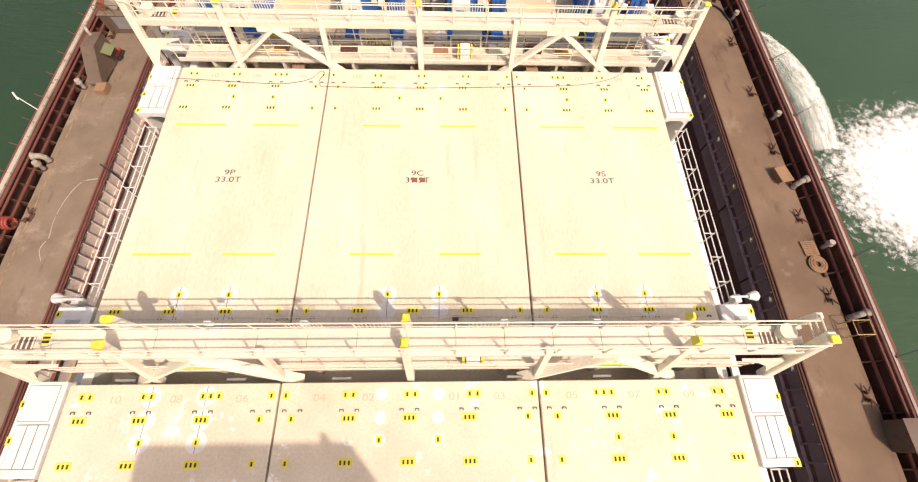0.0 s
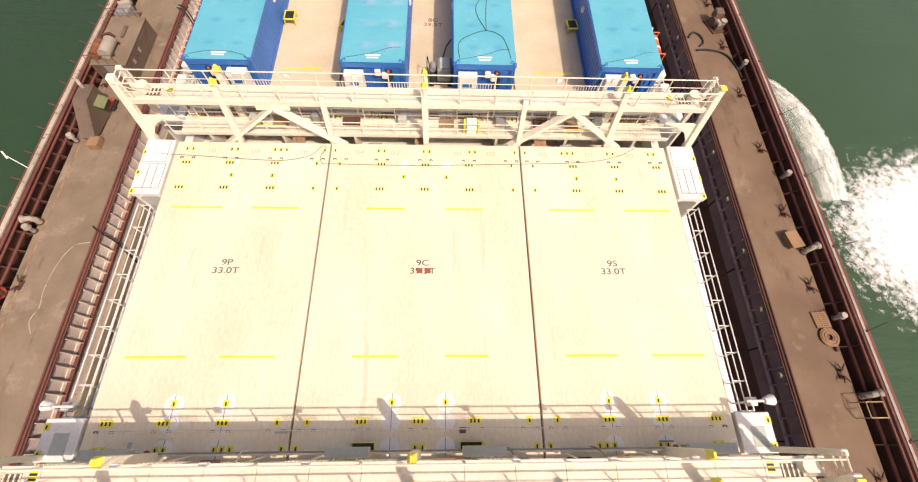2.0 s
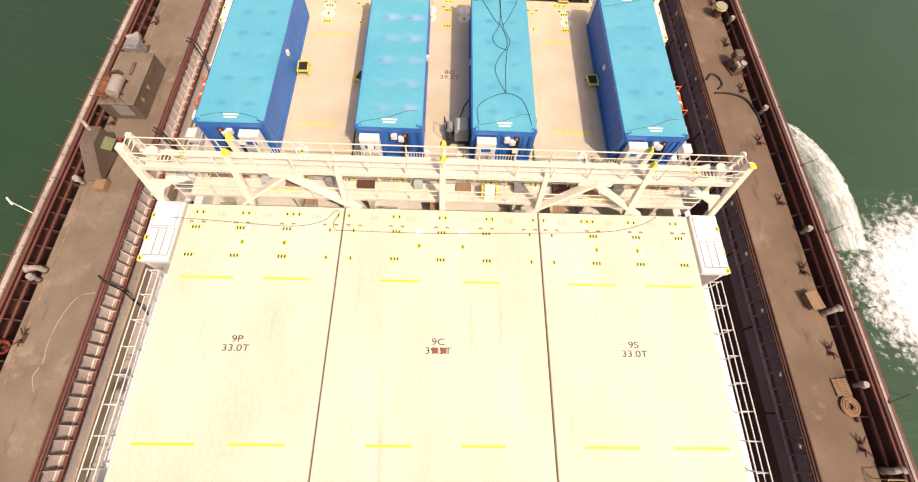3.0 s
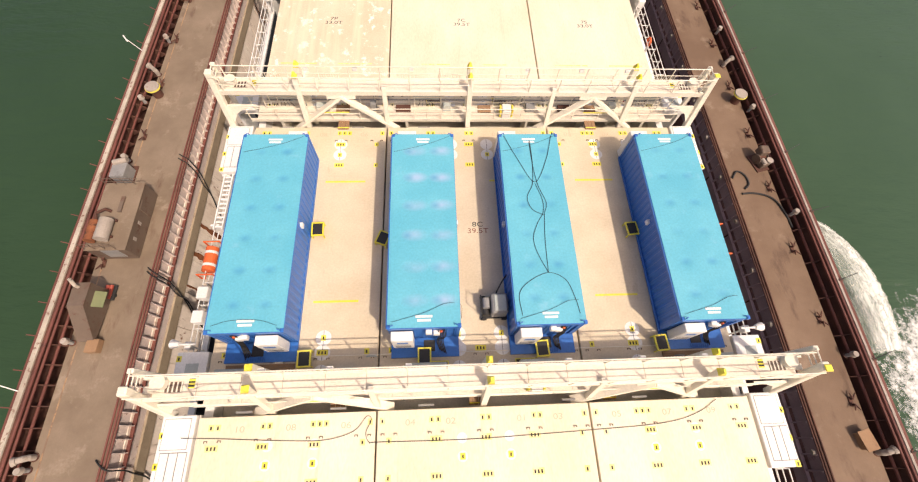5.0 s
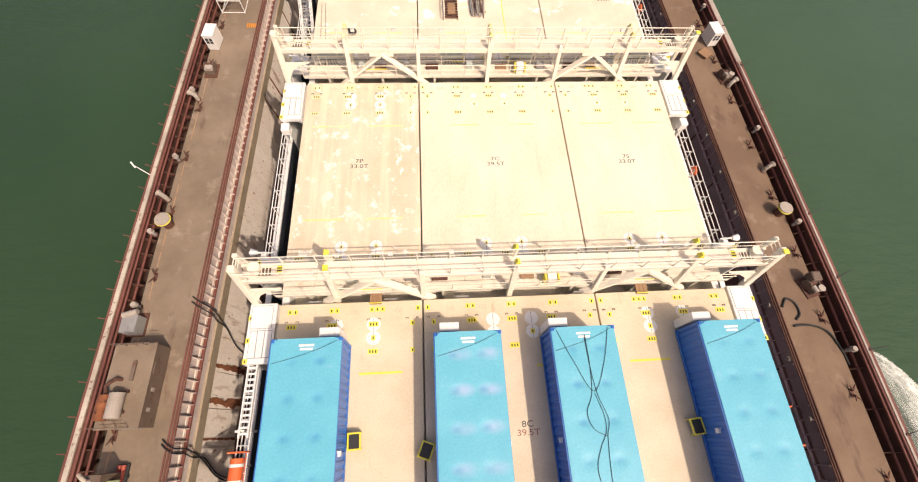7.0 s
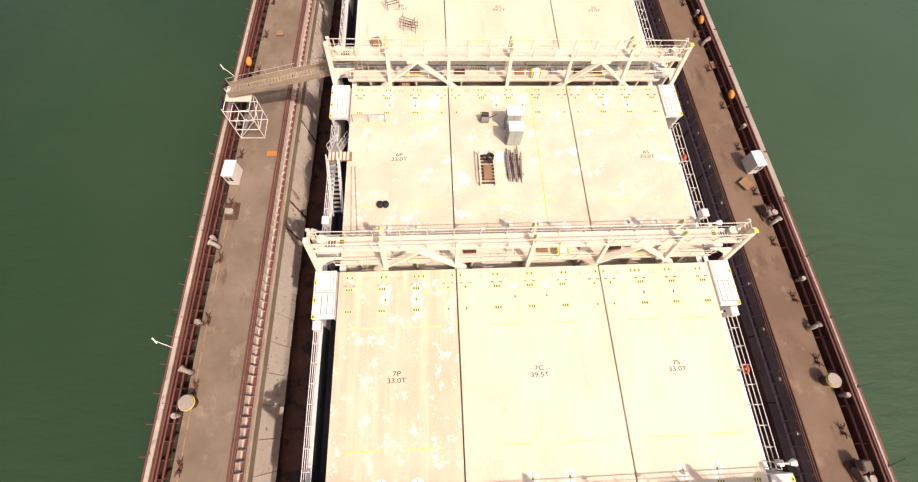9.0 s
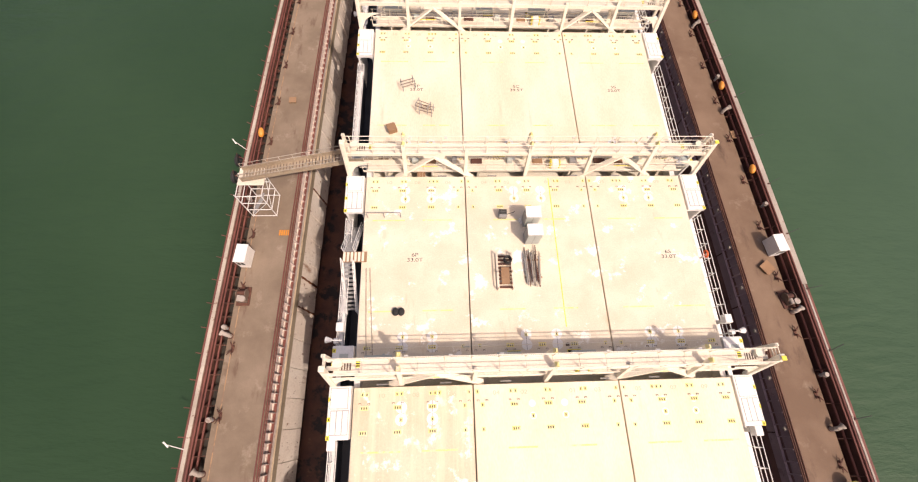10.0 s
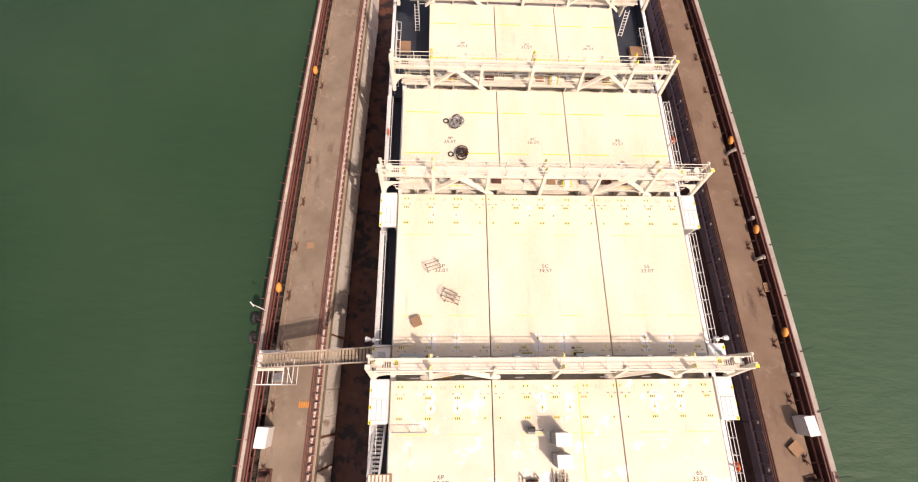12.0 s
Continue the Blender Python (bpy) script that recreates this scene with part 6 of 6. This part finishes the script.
for i in range(2):
    pp = thing("lying_pipe", -13.3 - 0.3 * i, 54.2, 0.0, "long thin pipe lying on the hatch cover", "pipe", "lying pipes")
    part("pipe", tube(B(), (0.4 - 0.2 * i, 0, 0.04), (-0.2, 8.0, 0.04), 0.04), M_RAILTOP, pp)
part("dashed_line", bx(B(), -0.04, 0.04, 0, 13.4, 0.004, 0.01), M_YELLOW, None).location = (2.05, 57.1, 0)
bpy.data.objects["dashed_line"].parent = [o for o in scene.objects if o.name.startswith("hatch_cover") and abs(o.location.y - NEAR[6]) < 0.1 and abs(o.location.x) < 0.1][0]
bpy.data.objects["dashed_line"].location = (2.05, 57.1 - NEAR[6], 0)
st = thing("side_stairs", -14.9, 58.41, 0.0, "grey steel stairs with white railings down to the side passage", "stairs")
part("landing", bx(B(), -0.85, 1.1, 4.3, 5.2, 0.02, 0.1), M_WOOD, st)
for i in range(6):
    part("landing_slat", bx(B(), -0.8 + 0.3 * i, -0.62 + 0.3 * i, 4.35, 5.15, 0.1, 0.15), M_WALK, st)
for d, y0 in ((-1, 4.3), (1, 5.2)):
    for i in range(12):
        part("step", bx(B(), -0.75, 0.05, y0 + d * (0.1 + 0.29 * i), y0 + d * (0.1 + 0.29 * i) + 0.2, -0.2 - 0.24 * i, -0.16 - 0.24 * i), M_GREY, st)
    for x in (-0.8, 0.1):
        part("stringer", beam(B(), (x, y0, 0), (x, y0 + d * 3.6, -2.95), 0.06, 0.2), M_WHITE, st)
        for z in (0.55, 1.05):
            part("hand_rail", tube(B(), (x, y0, z), (x, y0 + d * 3.6, z - 2.95), 0.03), M_WHITE, st)
        for i in range(4):
            part("stanchion", tube(B(), (x, y0 + d * 1.2 * i, -0.98 * i), (x, y0 + d * 1.2 * i, 1.05 - 0.98 * i), 0.03), M_WHITE, st)


# bays 5, 4 and 3
def trestle(x, y, rz):
    th = thing("scaffold_trestle", x, y, 0.0, "rusty scaffold trestle standing on the hatch cover", "trestle", "scaffold trestles", rz)
    for a in (-0.6, 0.6):
        for b in (-0.35, 0.35):
            part("leg", tube(B(), (a, b, 0), (a, b, 1.0), 0.035), M_GREY, th)
        part("end_bar", tube(B(), (a, -0.35, 0.9), (a, 0.35, 0.9), 0.03), M_GREY, th)
    for b in (-0.35, 0.0, 0.35):
        part("long_bar", tube(B(), (-0.7, b, 0.6), (0.7, b, 0.6), 0.03), M_RUST, th)


trestle(-10.7, 80.91, 20)
trestle(-9.2, 78.2, -25)
trestle(-8.9, 77.8, -15)
bxo = thing("brown_box", -12.1, 75.79, 0.0, "open brown wooden box on the hatch cover", "box", "", 20)
part("box_body", bx(B(), -0.4, 0.4, -0.4, 0.4, 0, 0.5, 0.02), M_WOOD, bxo)
part("lid", bx(B(), -0.45, 0.3, -0.42, 0.42, 0.5, 0.54), M_WOOD, bxo)
for x, y in ((-8.4, 96.98), (-7.9, 92.96)):
    th = thing("rope_heap", x, y, 0.0, "dark heap of ropes and netting on the hatch cover", "rope heap", "rope heaps")
    for i in range(7):
        bm = B()
        cx, cy, r = random.uniform(-0.3, 0.3), random.uniform(-0.4, 0.4), random.uniform(0.35, 0.6)
        path_tube(bm, [(cx + r * math.cos(0.8 * q), cy + r * math.sin(0.8 * q), 0.06 + 0.08 * i + random.uniform(0, 0.08)) for q in range(16)], 0.06, 5)
        part("rope_turn", bm, random.choice((M_RUBBER, M_GREY, M_RUST)), th)
    th = thing("rope_ring", x - 1.1, y + 0.1, 0.0, "small coil of dark rope", "rope coil", "rope coils")
    part("coil", path_tube(B(), [(0.25 * math.cos(0.45 * q), 0.25 * math.sin(0.45 * q), 0.07) for q in range(15)], 0.07, 6), M_RUBBER, th)
for s in (-1, 1):
    th = thing("slatted_crate", s * 14.6, 110.3, SIDE_Z + 0.9, "pale slatted wooden crate on the fore deck", "crate", "fore deck crates")
    for i in range(6):
        part("slat", bx(B(), -0.75, 0.75, -0.7 + 0.24 * i, -0.52 + 0.24 * i, 0.55, 0.6), M_WOOD, th)
    part("crate_body", bx(B(), -0.7, 0.7, -0.68, 0.66, 0, 0.55), M_WOOD, th)
    th = thing("deck_ladder", s * 13.1, 113.2, SIDE_Z + 0.9, "pale steel ladder leaning by the hatch", "ladder", "fore deck ladders")
    for a in (-0.25, 0.25):
        part("stringer", tube(B(), (a, 0, 0), (a, 1.2, 2.9), 0.05), M_WHITE, th)
    for i in range(9):
        part("rung", tube(B(), (-0.25, 0.13 * i + 0.05, 0.32 * i + 0.1), (0.25, 0.13 * i + 0.05, 0.32 * i + 0.1), 0.03), M_WHITE, th)


# ---- discharge jet and foam ----
def foam_material(name, lo, hi, scale, centre=None, radius=1.0, squeeze=(1, 1)):
    m = bpy.data.materials.new(name)
    m.use_nodes = True
    nt = m.node_tree
    b = nt.nodes["Principled BSDF"]
    b.inputs["Base Color"].default_value = (0.85, 0.87, 0.84, 1)
    b.inputs["Roughness"].default_value = 0.7
    geo = nt.nodes.new("ShaderNodeNewGeometry")
    fac = noise_tex(nt, geo.outputs["Position"], scale, 12, 0.72)
    if centre:
        mp = nt.nodes.new("ShaderNodeMapping")
        mp.inputs["Location"].default_value = (-centre[0] * squeeze[0] / radius, -centre[1] * squeeze[1] / radius, 0)
        mp.inputs["Scale"].default_value = (squeeze[0] / radius, squeeze[1] / radius, 0)
        nt.links.new(geo.outputs["Position"], mp.inputs["Vector"])
        gr = nt.nodes.new("ShaderNodeTexGradient")
        gr.gradient_type = "SPHERICAL"
        nt.links.new(mp.outputs["Vector"], gr.inputs["Vector"])
        ad = nt.nodes.new("ShaderNodeMath")
        ad.operation = "ADD"
        nt.links.new(fac, ad.inputs[0])
        nt.links.new(gr.outputs["Fac"], ad.inputs[1])
        fac = ad.outputs[0]
    a = ramp(nt, fac, [(lo, (0, 0, 0)), (hi, (1, 1, 1))])
    nt.links.new(a, b.inputs["Alpha"])
    return m


M_FOAM = foam_material("white_foam", 0.70, 1.0, 1.5, (48.8, 16.8), 12.5, (0.72, 1.0))
bm = B()
bmesh.ops.create_grid(bm, x_segments=60, y_segments=60, size=30)
for v in bm.verts:
    v.co = Vector((60 + v.co.x + 0.4, 14 + v.co.y, WATER_Z + 0.05 + 0.25 * noise.fractal(v.co * 0.35, 1.0, 2.0, 4)))
    v.co.z = max(v.co.z, WATER_Z + 0.03)
tagged(part("sea_foam", bm, M_FOAM), "white churned foam where the jet meets the water", "foam", kind="stuff")


def jet(u, side=0.0, drop=0.0):
    return Vector((29.4 + 15.2 * u - 6.2 * u * u + side, 32.6 - 5.5 * u - 6.1 * u * u + side * 0.4, -8.2 - 1.6 * u - 2.6 * u * u - drop))


random.seed(9)


def spray_material(name, rim, inner, scale):
    """Falling water: thick and white at the outer rim, thin and see-through behind it."""
    m = bpy.data.materials.new(name)
    m.use_nodes = True
    nt = m.node_tree
    b = nt.nodes["Principled BSDF"]
    b.inputs["Base Color"].default_value = (0.82, 0.85, 0.80, 1)
    b.inputs["Roughness"].default_value = 0.6
    uv = nt.nodes.new("ShaderNodeUVMap")
    uv.uv_map = "flow"
    sp = nt.nodes.new("ShaderNodeSeparateXYZ")
    nt.links.new(uv.outputs["UV"], sp.inputs["Vector"])
    body = ramp(nt, sp.outputs["Y"], [(0.0, (rim * 0.3,) * 3), (0.05, (rim,) * 3), (0.2, (rim * 0.7,) * 3), (0.4, (inner,) * 3), (1.0, (inner * 0.7,) * 3)])
    mp = nt.nodes.new("ShaderNodeMapping")
    mp.inputs["Scale"].default_value = (10, 26, 1)
    nt.links.new(uv.outputs["UV"], mp.inputs["Vector"])
    grain = ramp(nt, noise_tex(nt, mp.outputs["Vector"], scale, 8, 0.7), [(0.35, (0.1, 0.1, 0.1)), (0.6, (1, 1, 1))])
    nt.links.new(mix(nt, body, grain, 1.0, "MULTIPLY"), b.inputs["Alpha"])
    return m


def falling_sheet(name, material, spread, label, kind_of):
    bm = B()
    lay = bm.loops.layers.uv.new("flow")
    nu, nv = 60, 26
    rows = []
    for a in range(nu + 1):
        u = a / nu
        row = []
        for c in range(nv + 1):
            v = c / nv
            e = jet(u)
            x = 29.35 + (e.x - 29.35) * (1 - 0.8 * v) + random.gauss(0, spread) * (0.2 + u)
            y = e.y - 0.6 * v * u + random.gauss(0, spread) * (0.2 + u)
            z = e.z + (WATER_Z + 0.08 - e.z) * v ** 1.3 + random.gauss(0, spread * 0.5)
            row.append((bm.verts.new((x, y, max(z, WATER_Z + 0.06))), u, v))
        rows.append(row)
    for a in range(nu):
        for c in range(nv):
            q = (rows[a][c], rows[a + 1][c], rows[a + 1][c + 1], rows[a][c + 1])
            f = bm.faces.new([p[0] for p in q])
            f.smooth = True
            for lp, p in zip(f.loops, q):
                lp[lay].uv = (p[1], p[2])
    tagged(part(name, bm, material), label, kind_of, kind="stuff")


falling_sheet("water_jet", spray_material("white_spray", 1.0, 0.13, 0.5), 0.05, "white water jet pouring from the dock side into the harbour", "water jet")
falling_sheet("spray_veil", spray_material("thin_spray_veil", 0.6, 0.1, 0.8), 0.12, "thin veil of falling spray under the jet", "spray")
bm = B()
for i in range(500):
    x, y = random.gauss(46, 3), random.gauss(19, 2)
    if x < 35:
        continue
    z = WATER_Z + abs(random.gauss(0, 0.7))
    r = random.uniform(0.02, 0.06)
    tube(bm, (x, y, z), (x + random.uniform(-0.1, 0.1), y, z + r * 3), r, 4, r * 0.3)
tagged(part("splash_drops", bm, M_WHITE), "splash drops thrown up by the jet", "splash", kind="stuff")
